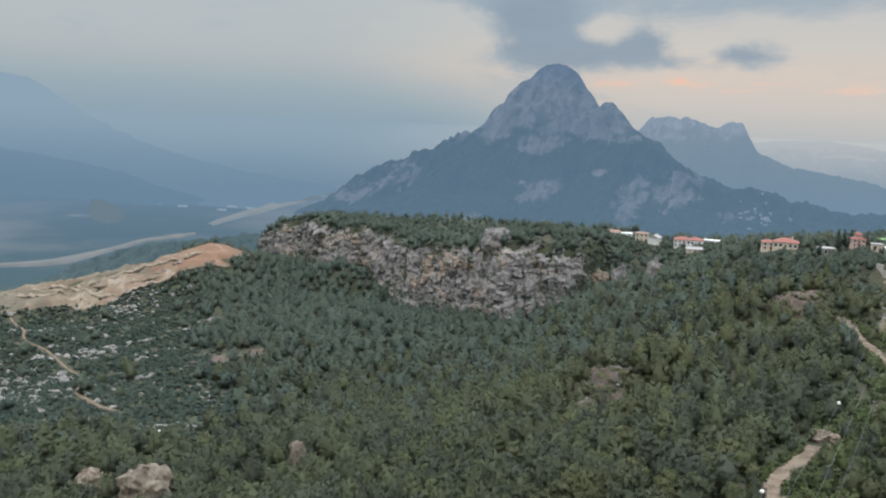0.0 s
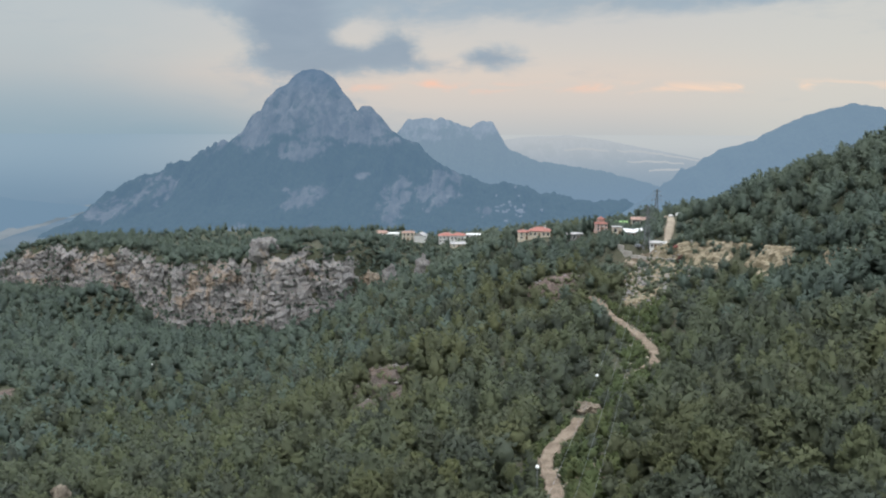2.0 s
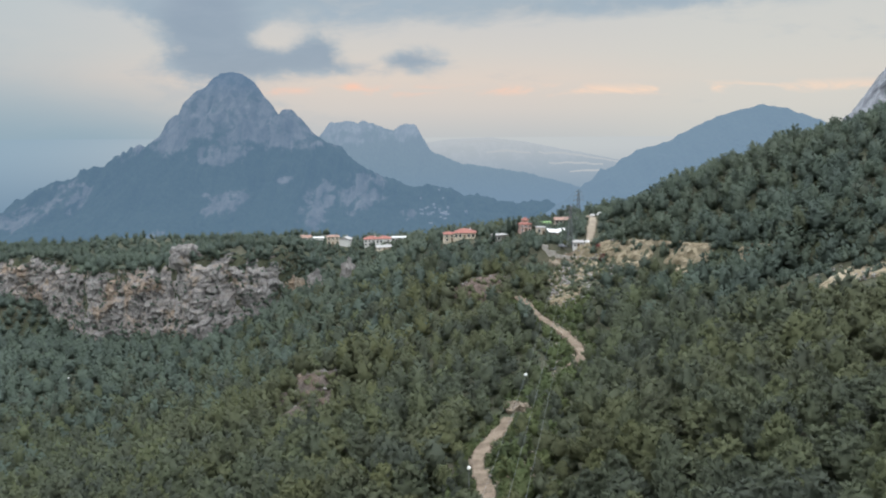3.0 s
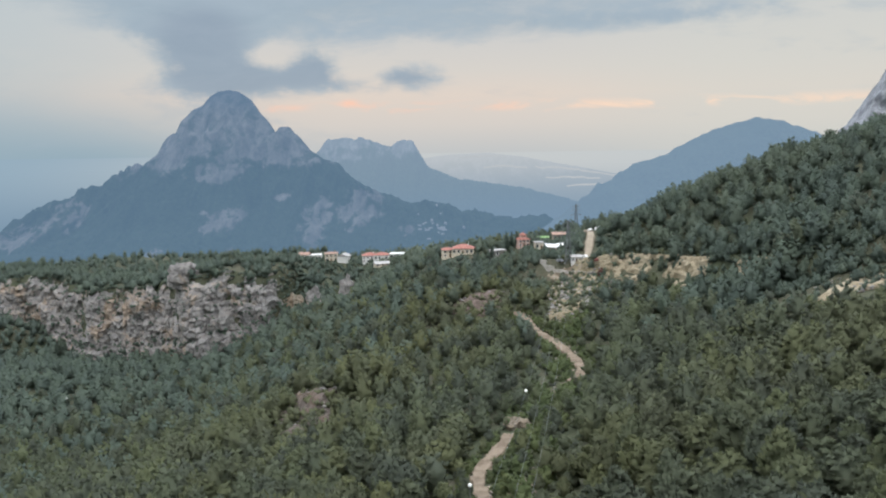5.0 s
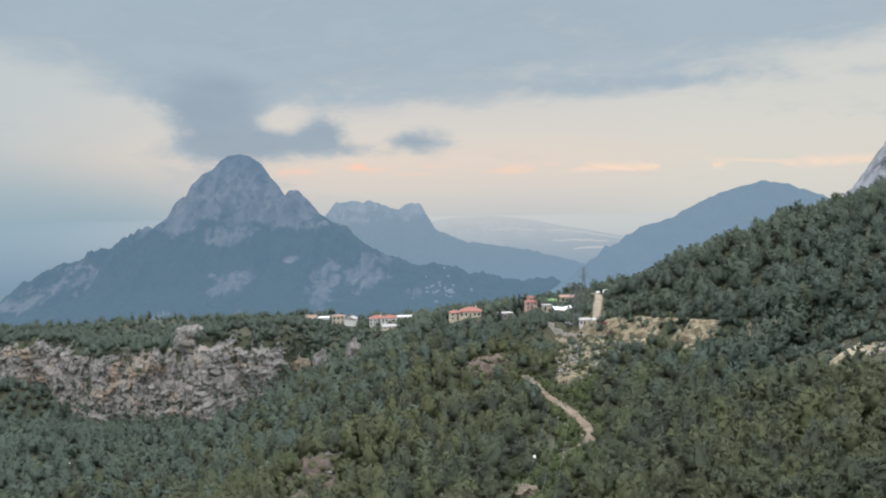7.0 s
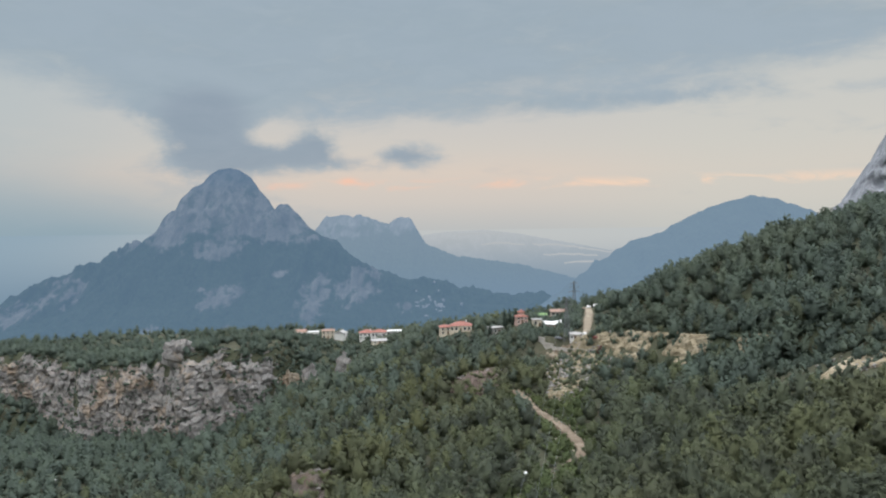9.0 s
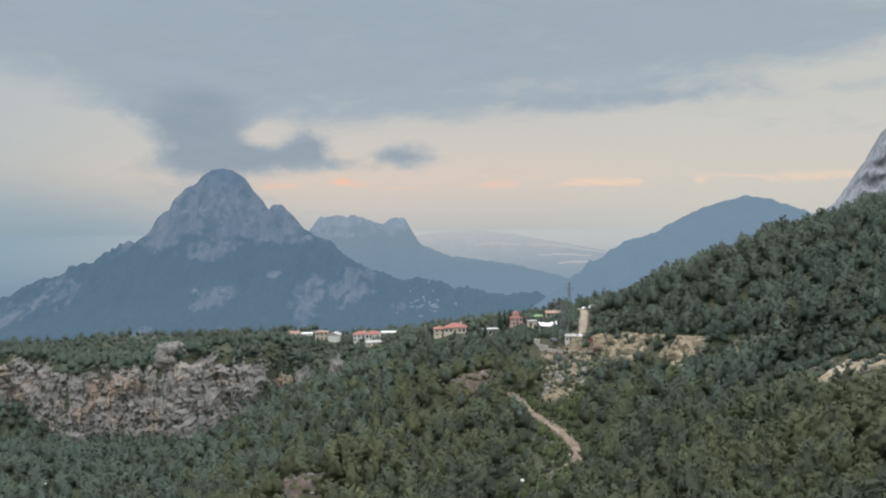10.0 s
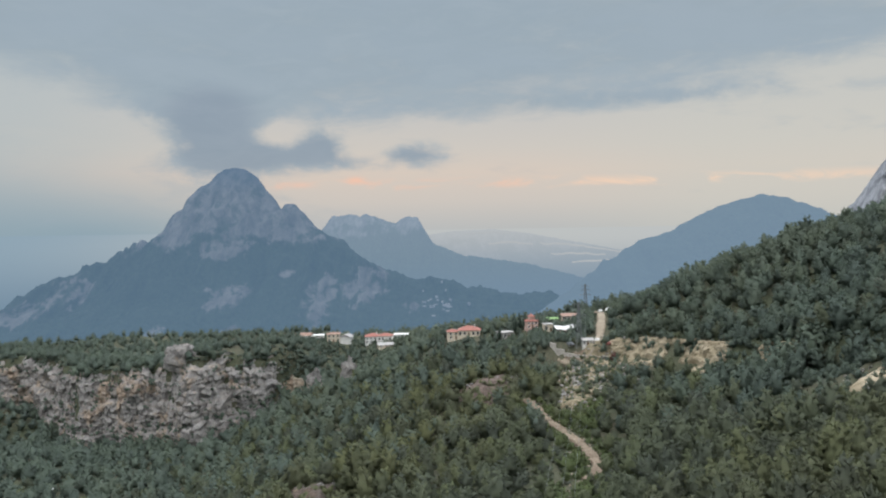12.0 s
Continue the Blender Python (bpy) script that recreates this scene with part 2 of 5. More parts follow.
MAT = {
    "floor": ground_material(),
    "pine": foliage_material("pine_needles", (0.073, 0.086, 0.076), (0.11, 0.128, 0.085), (0.168, 0.195, 0.085), (0.165, 0.163, 0.07)),
    # blue haze over the farther woods, put into the needle colour
    "hazed_pine": foliage_material("haze_tinted_pine_needles", (0.088, 0.115, 0.1), (0.116, 0.15, 0.12), (0.14, 0.175, 0.12), (0.148, 0.165, 0.104)),
    "scrub": foliage_material("scrub_leaves", (0.047, 0.07, 0.058), (0.068, 0.094, 0.074), (0.10, 0.125, 0.095), (0.09, 0.104, 0.072)),
    "bright": foliage_material("young_leaves", (0.075, 0.10, 0.048), (0.10, 0.13, 0.055), (0.14, 0.165, 0.075), (0.14, 0.15, 0.06)),
    "red_leaf": foliage_material("reddish_leaves", (0.12, 0.055, 0.05), (0.16, 0.07, 0.06), (0.2, 0.10, 0.08), (0.15, 0.07, 0.05)),
    "bark": earth_material("pine_bark", (0.10, 0.07, 0.05), (0.15, 0.11, 0.085), (0.06, 0.045, 0.035), 2.0, 0.05),
    "cliff": cliff_material(),
    "stone": rock_material("pale_limestone", (0.20, 0.193, 0.182), (0.33, 0.315, 0.295), (0.28, 0.225, 0.175), (0.11, 0.105, 0.095), 0.3, 0.4),
    "boulder": rock_material("weathered_boulder", (0.215, 0.18, 0.14), (0.35, 0.30, 0.235), (0.29, 0.205, 0.14), (0.075, 0.065, 0.055), 0.45, 0.6),
    "track": earth_material("dirt_track", (0.14, 0.108, 0.078), (0.235, 0.187, 0.14), (0.095, 0.075, 0.053), 0.35, 0.35),
    "pale_track": earth_material("pale_haul_track", (0.215, 0.178, 0.132), (0.275, 0.232, 0.178), (0.16, 0.13, 0.095), 0.22, 0.25),
    "clay": earth_material("cut_clay", (0.28, 0.235, 0.16), (0.38, 0.325, 0.235), (0.15, 0.125, 0.085), 0.12, 0.6),
    "red_earth": quarry_material(),
    "rubble": earth_material("tan_rubble", (0.17, 0.142, 0.092), (0.3, 0.252, 0.17), (0.08, 0.078, 0.045), 0.45, 0.8),
    "scar_rock": rock_material("broken_scar_rock", (0.1, 0.083, 0.072), (0.16, 0.133, 0.116), (0.155, 0.108, 0.08), (0.055, 0.048, 0.041), 0.4, 0.6),
    "scar": earth_material("bare_slope", (0.1, 0.077, 0.064), (0.172, 0.132, 0.115), (0.065, 0.06, 0.046), 0.28, 0.8),
}


# ---------------------------------------------------------------- ground
# -- shape of the ground --
def ramp(t):
    """Smooth rise from 0 to 1."""
    t = np.clip(t, 0, 1)
    return t * t * (3 - 2 * t)


def brow_line(x):
    """y of the cliff's brow, running away to the west."""
    return 566 + np.maximum(-150 - x, 0) * 0.66 + 7 * np.sin(x / 17.0) + 4 * np.sin(x / 7.3 + 1) + 9 * np.sin(x / 47.0 + 2)


def on_plateau(x, y):
    """1 on the flat top above the cliff, 0 below and beside it."""
    return ramp((y - brow_line(x) + 14) / 14) * ramp((-50 - x) / 45) * ramp((x + 560) / 110)


def cut_offset(x, y):
    """Metres uphill of the road cut's line."""
    return (x - 79) * 0.83 + (y - 404) * 0.56 - 3 * np.sin(y / 19.0)


def cut_step(x, y):
    return 9 * ramp(cut_offset(x, y) / 7 + 0.5) * ramp((470 - y) / 50) * ramp((y - 235) / 40)


# broad swells and hollows of the slope, on a lattice of about 130 m, from south to north
SWELL_X, SWELL_Y, SWELL_WIDE = (-520, -390, -260, -130, 0, 110, 220, 330), (0, 140, 280, 420, 560, 700), 95.0
SWELLS = ((-1, -12, -26, -3, 9, -13, 11, 11),
          (-1, -11, 7, -8, 0, -9, 14, 4),
          (3, -9, -3, -16, -1, -12, 0, 10),
          (25, -28, 10, -38, 21, -26, 44, -14),
          (6, 0, 1, -12, 13, -2, 7, 33),
          (-1, 20, -28, -14, 12, -11, -37, -4))


# small rises under the houses and the hill's shoulder
KNOLLS = ((-78, 652, 34, 30, 14), (-34, 618, 18, 24, 9), (16, 503, 19, 26, 11), (56, 474, 9, 15, 8), (84, 497, 24, 22, 7), (77, 417, 14, 14, -5), (135, 438, 40, 32, 8), (190, 440, 36, 40, 1), (220, 400, 45, 60, -4), (88, 455, 8, 16, 3), (74, 408, 8, 6, 3), (-92, 585, 20, 22, 10), (-318, 648, 26, 17, 24), (-42, 309, 20, 9, 10), (24, 404, 20, 8, 6), (-530, 510, 85, 60, -20), (-506, 722, 26, 20, 26), (-545, 712, 25, 22, 20), (145, 289, 7, 4, 2.2), (150, 288, 7, 4, 2.2), (156, 286, 7, 4, 2.2), (-67, 647, 11, 12, 7))


def slope_z(x, y):
    x, y = np.clip(x, -640, 430), np.clip(y, -120, 830)
    z = 244.9 + 0.177 * x - 0.050 * y
    for sy, heights in zip(SWELL_Y, SWELLS):
        gy = np.exp(-((y - sy) ** 2) / (2 * SWELL_WIDE**2))
        for sx, h in zip(SWELL_X, heights):
            z = z + h * gy * np.exp(-((x - sx) ** 2) / (2 * SWELL_WIDE**2))
    z = z + cut_step(x, y) + 12 * np.exp(-((x + 447) ** 2 + (y - 685) ** 2) / (2 * 45.0**2))
    brow = np.interp(x, (-600, -480, -430, -373, -315, -277, -229, -160, -130, -105, -70), (150, 174, 193, 200, 202, 197, 205, 215, 223, 216, 206)) + 1.5 * np.sin(x / 13.0 + 1)
    top = brow + (np.interp(x, (-600, -430, -100), (155, 190, 196)) - brow) * ramp((y - brow_line(x)) / 170) + 2 * np.sin(x / 31) * np.sin(y / 43)
    w = on_plateau(x, y)
    z = z * (1 - w) + top * w
    u, v = (x + 505) * 0.755 + (y - 630) * 0.656, (y - 630) * 0.755 - (x + 505) * 0.656  # spoil ridge of the quarry
    z = z + 25 * np.exp(-(v / 30) ** 2 / 2) * ramp((u + 190) / 70) * ramp((112 - u) / 75)
    for kx, ky, wx, wy, h in KNOLLS:
        z = z + h * np.exp(-(((x - kx) / wx) ** 2 + ((y - ky) / wy) ** 2) / 2)
    return z


def plain_z(x, y):
    return 288 * np.clip((np.hypot(x, y) - 3500) / 1450, 0, 1) ** 1.4


def ground_z(x, y):
    """The spur with its village, falling to the plain, which rises to the horizon."""
    x, y = np.asarray(x, float), np.asarray(y, float)
    rim = np.interp(x, (-900, -520, -300, -60, 50, 130, 220, 420, 700), (560, 735, 900, 880, 590, 545, 620, 800, 900))
    away = np.maximum(np.maximum(y - rim, -660 - x), np.maximum(x - 650, -400 - y))
    near = slope_z(x, y) - 0.55 * np.maximum(away, 0)
    plain = plain_z(x, y)
    d = near - plain
    return plain + 0.5 * (d + np.sqrt(d * d + 30.0**2))
# -- end of the shape --


def stretch(lo, hi, step, far_lo, far_hi, count):
    """Even steps within, growing ones outwards."""
    mid = np.arange(lo, hi + step, step)
    g = np.linspace(0, 1, count + 1)[1:] ** 2.2
    return np.r_[(lo - (lo - far_lo) * g)[::-1], mid, hi + step + (far_hi - hi - step) * g]


def mesh_object(name, verts, faces, mats, parent=None, smooth=True, slots=None):
    me = bpy.data.meshes.new(name)
    verts, faces = np.asarray(verts, float), np.asarray(faces, int)
    n = faces.shape[1]
    me.vertices.add(len(verts))
    me.vertices.foreach_set("co", verts.ravel())
    me.loops.add(faces.size)
    me.loops.foreach_set("vertex_index", faces.ravel())
    me.polygons.add(len(faces))
    me.polygons.foreach_set("loop_start", np.arange(0, faces.size, n))
    me.polygons.foreach_set("use_smooth", np.full(len(faces), smooth))
    for m in mats:
        me.materials.append(m)
    if slots is not None:
        me.polygons.foreach_set("material_index", slots)
    me.update(calc_edges=True)
    ob = new(name, me)
    ob.parent = parent
    return ob


def lattice(nu, nv):
    """Faces of a grid whose vertices run u first."""
    u, v = np.meshgrid(np.arange(nu - 1), np.arange(nv - 1))
    a = (v * nu + u).ravel()
    return np.stack([a, a + 1, a + nu + 1, a + nu], 1)


def field(x, y, scale, seed=0.0, octaves=4):
    """Fractal noise, about -1 to 1, for arrays."""
    return np.array([noise.fractal((float(a) * scale + seed, float(b) * scale - seed, seed), 1.0, 2.0, octaves) for a, b in zip(np.ravel(x), np.ravel(y))]).reshape(np.shape(x))


def distance_material():
    """Plain and far woods, with the haze of kilometres of evening air painted on as emission."""
    k = material("hazed_plain")
    x, y, z = k.add("ShaderNodeSeparateXYZ", {0: k.where}).outputs
    wide, mid = k.noise(k.where, 0.0012, 5), k.noise(k.where, 0.006, 6, 0.6)
    c = k.mix(k.rise(wide, 0.45, 0.62), (0.04, 0.06, 0.035), (0.22, 0.20, 0.15))
    c = k.mix(k.rise(mid, 0.58, 0.72), c, (0.30, 0.27, 0.22))
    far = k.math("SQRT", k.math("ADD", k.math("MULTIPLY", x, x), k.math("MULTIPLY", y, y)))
    # emitted haze covers the surface colour more with distance from the cabin
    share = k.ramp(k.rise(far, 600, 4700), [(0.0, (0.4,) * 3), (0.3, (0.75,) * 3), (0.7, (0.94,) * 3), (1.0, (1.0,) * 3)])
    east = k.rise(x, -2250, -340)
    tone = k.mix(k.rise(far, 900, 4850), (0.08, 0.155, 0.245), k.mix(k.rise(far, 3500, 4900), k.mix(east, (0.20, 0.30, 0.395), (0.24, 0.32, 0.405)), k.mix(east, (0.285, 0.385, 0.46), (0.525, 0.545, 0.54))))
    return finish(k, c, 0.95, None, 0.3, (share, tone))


def make_ground():
    xs, ys = stretch(-640, 430, 5.0, -4900, 4900, 46), stretch(-40, 900, 5.0, -4900, 4950, 46)
    x, y = np.meshgrid(xs, ys)
    z = ground_z(x, y)
    near = (np.abs(x) < 700) & (y > -60) & (y < 920)
    z[near] += 1.2 * field(x[near], y[near], 0.05, 3.0)
    faces = lattice(len(xs), len(ys))
    c = np.stack([x.ravel(), y.ravel(), z.ravel()], 1)
    mid = c[faces].mean(1)
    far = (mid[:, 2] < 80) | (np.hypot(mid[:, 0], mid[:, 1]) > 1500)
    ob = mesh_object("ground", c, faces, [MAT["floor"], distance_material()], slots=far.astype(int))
    tagged(ob, "forested hillside falling to a hazy valley plain", "ground", kind="structure")


make_ground()


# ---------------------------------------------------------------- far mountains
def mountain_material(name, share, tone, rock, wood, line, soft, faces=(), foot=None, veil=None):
    """Rock over woods, hazed by emission for kilometres of air: share of airlight and its tone; foot, the tone of the
    thicker air low down; veil, the share at foot and top.
    """
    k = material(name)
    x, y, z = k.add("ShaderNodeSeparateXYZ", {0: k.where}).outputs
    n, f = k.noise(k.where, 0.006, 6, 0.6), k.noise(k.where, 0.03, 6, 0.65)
    if foot:  # thicker air low down, as another emission tone
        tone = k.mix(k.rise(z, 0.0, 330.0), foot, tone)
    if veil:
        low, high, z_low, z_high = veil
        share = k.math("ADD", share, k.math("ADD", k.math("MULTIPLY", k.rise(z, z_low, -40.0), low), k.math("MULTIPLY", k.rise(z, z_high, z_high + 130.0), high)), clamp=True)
    torn = k.noise(k.add("ShaderNodeMapping", {"Vector": k.where, "Scale": (1.0, 0.3, 0.7)}).outputs[0], 0.03, 9, 0.72, 0.6)
    rib = k.noise(k.add("ShaderNodeMapping", {"Vector": k.where, "Scale": (1.0, 0.25, 0.28)}).outputs[0], 0.035, 8, 0.66, 0.5)
    grain = k.noise(k.where, 0.11, 6, 0.7)
    level = k.math("ADD", z, k.math("MULTIPLY", k.math("SUBTRACT", n, 0.5), soft * 9))
    level = k.math("ADD", level, k.math("MULTIPLY", k.math("SUBTRACT", torn, 0.5), soft * 5))
    bare = k.rise(level, line - soft * 0.5, line + soft * 0.5)
    bare = k.math("MULTIPLY", bare, k.add("ShaderNodeMapRange", {0: k.rise(torn, 0.40, 0.50), 3: 0.35, 4: 1.0}).outputs[0])
    for fx, fz, wx, wz in faces:  # bare rock faces low on the slope
        dx, dz = k.math("DIVIDE", k.math("SUBTRACT", x, fx), wx), k.math("DIVIDE", k.math("SUBTRACT", z, fz), wz)
        d = k.math("ADD", k.math("ADD", k.math("MULTIPLY", dx, dx), k.math("MULTIPLY", dz, dz)), k.math("MULTIPLY", k.math("SUBTRACT", torn, 0.5), 10.0))
        bare = k.math("MAXIMUM", bare, k.math("MULTIPLY", k.rise(d, 0.9, 0.45), 0.9))
    stone = k.mix(k.rise(rib, 0.38, 0.6), tuple(v * 0.55 for v in rock), rock)
    stone = k.mix(k.math("MULTIPLY", k.rise(grain, 0.52, 0.66), 0.6), stone, tuple(v * 0.35 for v in rock))
    trees = k.mix(k.rise(grain, 0.35, 0.65), wood, tuple(v * 1.9 for v in wood))
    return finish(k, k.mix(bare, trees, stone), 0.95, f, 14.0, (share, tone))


def make_mountain(name, label, knots, y0, front, back, base, mat, rough, seed, step=14.0, jag=7.0, grit=0.0, rows=44):
    """A ridge along x with the given skyline, falling to its foot before and behind, cut by gullies."""
    kx, kz = np.array(knots, float).T
    xs = np.arange(kx[0], kx[-1] + step, step)
    vs = np.r_[-(np.linspace(1, 0, rows) ** 1.25), np.linspace(0, 1, 14)[1:]]
    x, v = np.meshgrid(xs, vs)
    top = np.interp(x, kx, kz)
    a = np.abs(v)
    fall = np.where(v < 0, (1 - a) ** 1.35, (1 - a) ** 1.1)
    y = y0 + np.where(v < 0, v * front, v * back)
    gully = 1 - 2 * np.abs(field(x * 1.0, y * 0.35, 0.004, seed, 5))
    rib = 1 - 2 * np.abs(field(x * 1.0, y * 0.16, 0.016, seed + 2, 4))
    crag = field(x, y, 0.02, seed + 5, 5)
    calm = np.minimum(1, a * 6) * (1 - a) * np.clip((top - base) / 220, 0, 1)
    top = top + jag * field(x, 0 * x, 0.03, seed + 3, 4)
    z = base + (top - base) * fall + calm * rough * (gully + 0.3 * rib) + rough * 0.22 * crag * np.minimum(1, 0.25 + a * 4) * (1 - a)
    if grit:
        z = z + grit * field(x, y, 0.07, seed + 8, 5) * (1 - a)
        y = y + 1.5 * grit * field(x, z, 0.06, seed + 9, 5)
    ob = mesh_object(name, np.stack([x.ravel(), y.ravel(), z.ravel()], 1), lattice(len(xs), len(vs)), [mat])
    return tagged(ob, label, "mountain", kind="structure")


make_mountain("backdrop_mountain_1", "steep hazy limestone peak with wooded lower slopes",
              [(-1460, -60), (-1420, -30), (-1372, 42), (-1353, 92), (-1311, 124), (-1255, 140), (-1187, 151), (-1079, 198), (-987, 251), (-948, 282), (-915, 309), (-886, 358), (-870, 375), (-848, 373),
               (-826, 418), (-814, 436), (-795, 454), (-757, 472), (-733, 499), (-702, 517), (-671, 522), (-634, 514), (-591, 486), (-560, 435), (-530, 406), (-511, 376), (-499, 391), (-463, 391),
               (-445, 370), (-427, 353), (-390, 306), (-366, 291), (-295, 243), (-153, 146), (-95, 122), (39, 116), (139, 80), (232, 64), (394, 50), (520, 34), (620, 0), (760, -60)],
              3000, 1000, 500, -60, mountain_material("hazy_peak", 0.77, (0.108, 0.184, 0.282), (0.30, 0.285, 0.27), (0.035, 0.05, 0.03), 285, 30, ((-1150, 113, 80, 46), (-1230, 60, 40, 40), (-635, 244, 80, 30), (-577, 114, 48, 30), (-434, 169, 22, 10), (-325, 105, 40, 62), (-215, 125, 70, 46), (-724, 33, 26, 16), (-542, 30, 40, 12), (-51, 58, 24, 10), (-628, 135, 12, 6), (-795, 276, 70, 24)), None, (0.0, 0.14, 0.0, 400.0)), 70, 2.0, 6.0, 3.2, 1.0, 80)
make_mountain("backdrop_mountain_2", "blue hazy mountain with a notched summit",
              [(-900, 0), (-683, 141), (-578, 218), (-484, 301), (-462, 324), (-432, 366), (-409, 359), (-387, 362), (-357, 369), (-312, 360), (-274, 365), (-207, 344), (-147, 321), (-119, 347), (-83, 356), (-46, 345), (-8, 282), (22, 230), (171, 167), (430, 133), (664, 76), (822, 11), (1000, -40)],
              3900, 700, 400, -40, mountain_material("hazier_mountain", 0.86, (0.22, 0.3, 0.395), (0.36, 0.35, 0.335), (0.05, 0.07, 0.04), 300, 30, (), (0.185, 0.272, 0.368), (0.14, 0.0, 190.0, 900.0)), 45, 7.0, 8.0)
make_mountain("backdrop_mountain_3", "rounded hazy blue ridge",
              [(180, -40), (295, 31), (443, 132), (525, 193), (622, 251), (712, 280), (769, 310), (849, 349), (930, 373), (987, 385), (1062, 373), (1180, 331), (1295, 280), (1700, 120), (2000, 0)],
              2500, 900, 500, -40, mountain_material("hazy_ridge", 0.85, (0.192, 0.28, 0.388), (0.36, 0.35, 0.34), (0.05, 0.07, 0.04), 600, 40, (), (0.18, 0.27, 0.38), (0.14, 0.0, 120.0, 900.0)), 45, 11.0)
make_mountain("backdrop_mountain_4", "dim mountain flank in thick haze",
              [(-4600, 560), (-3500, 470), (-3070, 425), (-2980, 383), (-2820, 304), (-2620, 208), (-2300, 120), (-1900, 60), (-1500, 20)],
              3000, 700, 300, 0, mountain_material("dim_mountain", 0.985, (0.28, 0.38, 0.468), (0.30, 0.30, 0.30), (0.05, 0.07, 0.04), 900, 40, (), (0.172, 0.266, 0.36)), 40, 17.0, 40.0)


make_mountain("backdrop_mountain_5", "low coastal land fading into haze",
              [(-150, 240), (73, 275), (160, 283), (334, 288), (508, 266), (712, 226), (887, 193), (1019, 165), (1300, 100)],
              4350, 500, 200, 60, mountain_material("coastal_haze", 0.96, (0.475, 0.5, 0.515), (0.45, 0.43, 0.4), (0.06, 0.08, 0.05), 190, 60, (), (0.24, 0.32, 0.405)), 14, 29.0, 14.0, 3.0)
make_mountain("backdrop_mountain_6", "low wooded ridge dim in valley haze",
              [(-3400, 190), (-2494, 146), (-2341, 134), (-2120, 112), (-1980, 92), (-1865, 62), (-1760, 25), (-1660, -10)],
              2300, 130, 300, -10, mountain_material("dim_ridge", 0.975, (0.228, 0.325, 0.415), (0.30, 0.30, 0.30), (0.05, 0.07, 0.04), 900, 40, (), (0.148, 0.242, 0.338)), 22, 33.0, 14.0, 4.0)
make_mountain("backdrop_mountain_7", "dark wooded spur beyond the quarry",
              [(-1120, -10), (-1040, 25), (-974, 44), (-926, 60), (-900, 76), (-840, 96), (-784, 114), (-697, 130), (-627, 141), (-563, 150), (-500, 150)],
              950, 170, 160, -20, mountain_material("hazed_wooded_spur", 0.5, (0.085, 0.15, 0.22), (0.30, 0.29, 0.27), (0.045, 0.06, 0.04), 900, 40), 12, 37.0, 5.0, 3.0, 3.0)


# pale valley surface with haze laid over it as emission: its share and tone
def hazed_material(name, colour, share, tone):
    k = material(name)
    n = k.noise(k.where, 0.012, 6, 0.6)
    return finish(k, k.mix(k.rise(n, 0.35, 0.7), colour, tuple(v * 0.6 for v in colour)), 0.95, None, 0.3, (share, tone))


def make_riverbed(name, label, points, widths, mat, on=None):
    p = np.array(points, float)
    t = np.linspace(0, len(p) - 1, 60)
    c = np.stack([np.interp(t, np.arange(len(p)), p[:, 0]), np.interp(t, np.arange(len(p)), p[:, 1])], 1)
    half = np.interp(t, np.arange(len(p)), widths) / 2
    wob = field(c[:, 0], c[:, 1], 0.004, 31.0)
    d = np.gradient(c, axis=0)
    d /= np.hypot(*d.T)[:, None]
    us = np.linspace(-1, 1, 7)
    off = us[None, :] * (half * (1 + 0.35 * wob))[:, None]
    x, y = c[:, :1] + d[:, 1:] * off, c[:, 1:] - d[:, :1] * off
    z = ground_z(x, y)
    if on:
        land = bpy.data.objects[on]
        z = np.array([land.ray_cast((a, b, 900), (0, 0, -1))[1].z for a, b in zip(x.ravel(), y.ravel())]).reshape(x.shape)
    ob = mesh_object(name, np.stack([x.ravel(), y.ravel(), (z + np.where(np.abs(us) > 0.9, -9.0, 5.0)[None, :]).ravel()], 1), lattice(7, 60), [mat])
    tagged(ob, label, "riverbed", kind="structure")


make_riverbed("backdrop_riverbed_1", "pale dry gravel riverbed in the valley", [(-1310, 1150), (-1286, 1186), (-1251, 1231), (-1237, 1272), (-1252, 1378), (-1267, 1479), (-1295, 1585), (-1279, 1666), (-1273, 1744)], (24, 30, 55, 60, 34, 26, 20, 44, 10), hazed_material("hazed_gravel", (0.30, 0.275, 0.24), 0.68, (0.15, 0.2, 0.24)))
make_riverbed("backdrop_riverbed_2", "wide pale riverbed winding over the plain", [(-1340, 1900), (-1376, 2017), (-1460, 2409), (-1540, 2700), (-1609, 2994), (-1562, 3397)], (15, 45, 80, 130, 170, 120), hazed_material("hazy_river_gravel", (0.34, 0.32, 0.29), 0.86, (0.2, 0.255, 0.3)))
make_riverbed("backdrop_field", "pale dry field on the valley floor", [(-1540, 1760), (-1640, 1860), (-1740, 1970), (-2022, 2241)], (10, 110, 130, 40), hazed_material("hazy_field", (0.22, 0.22, 0.19), 0.94, (0.135, 0.2, 0.25)))

COAST = hazed_material("hazy_fields", (0.5, 0.48, 0.44), 0.965, (0.455, 0.48, 0.495))
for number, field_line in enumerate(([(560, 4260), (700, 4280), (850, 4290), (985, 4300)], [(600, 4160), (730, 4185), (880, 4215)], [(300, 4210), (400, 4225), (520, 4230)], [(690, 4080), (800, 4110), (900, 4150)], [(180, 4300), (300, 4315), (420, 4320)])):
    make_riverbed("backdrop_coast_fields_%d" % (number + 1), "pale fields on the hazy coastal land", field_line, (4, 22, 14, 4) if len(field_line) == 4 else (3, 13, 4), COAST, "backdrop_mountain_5")

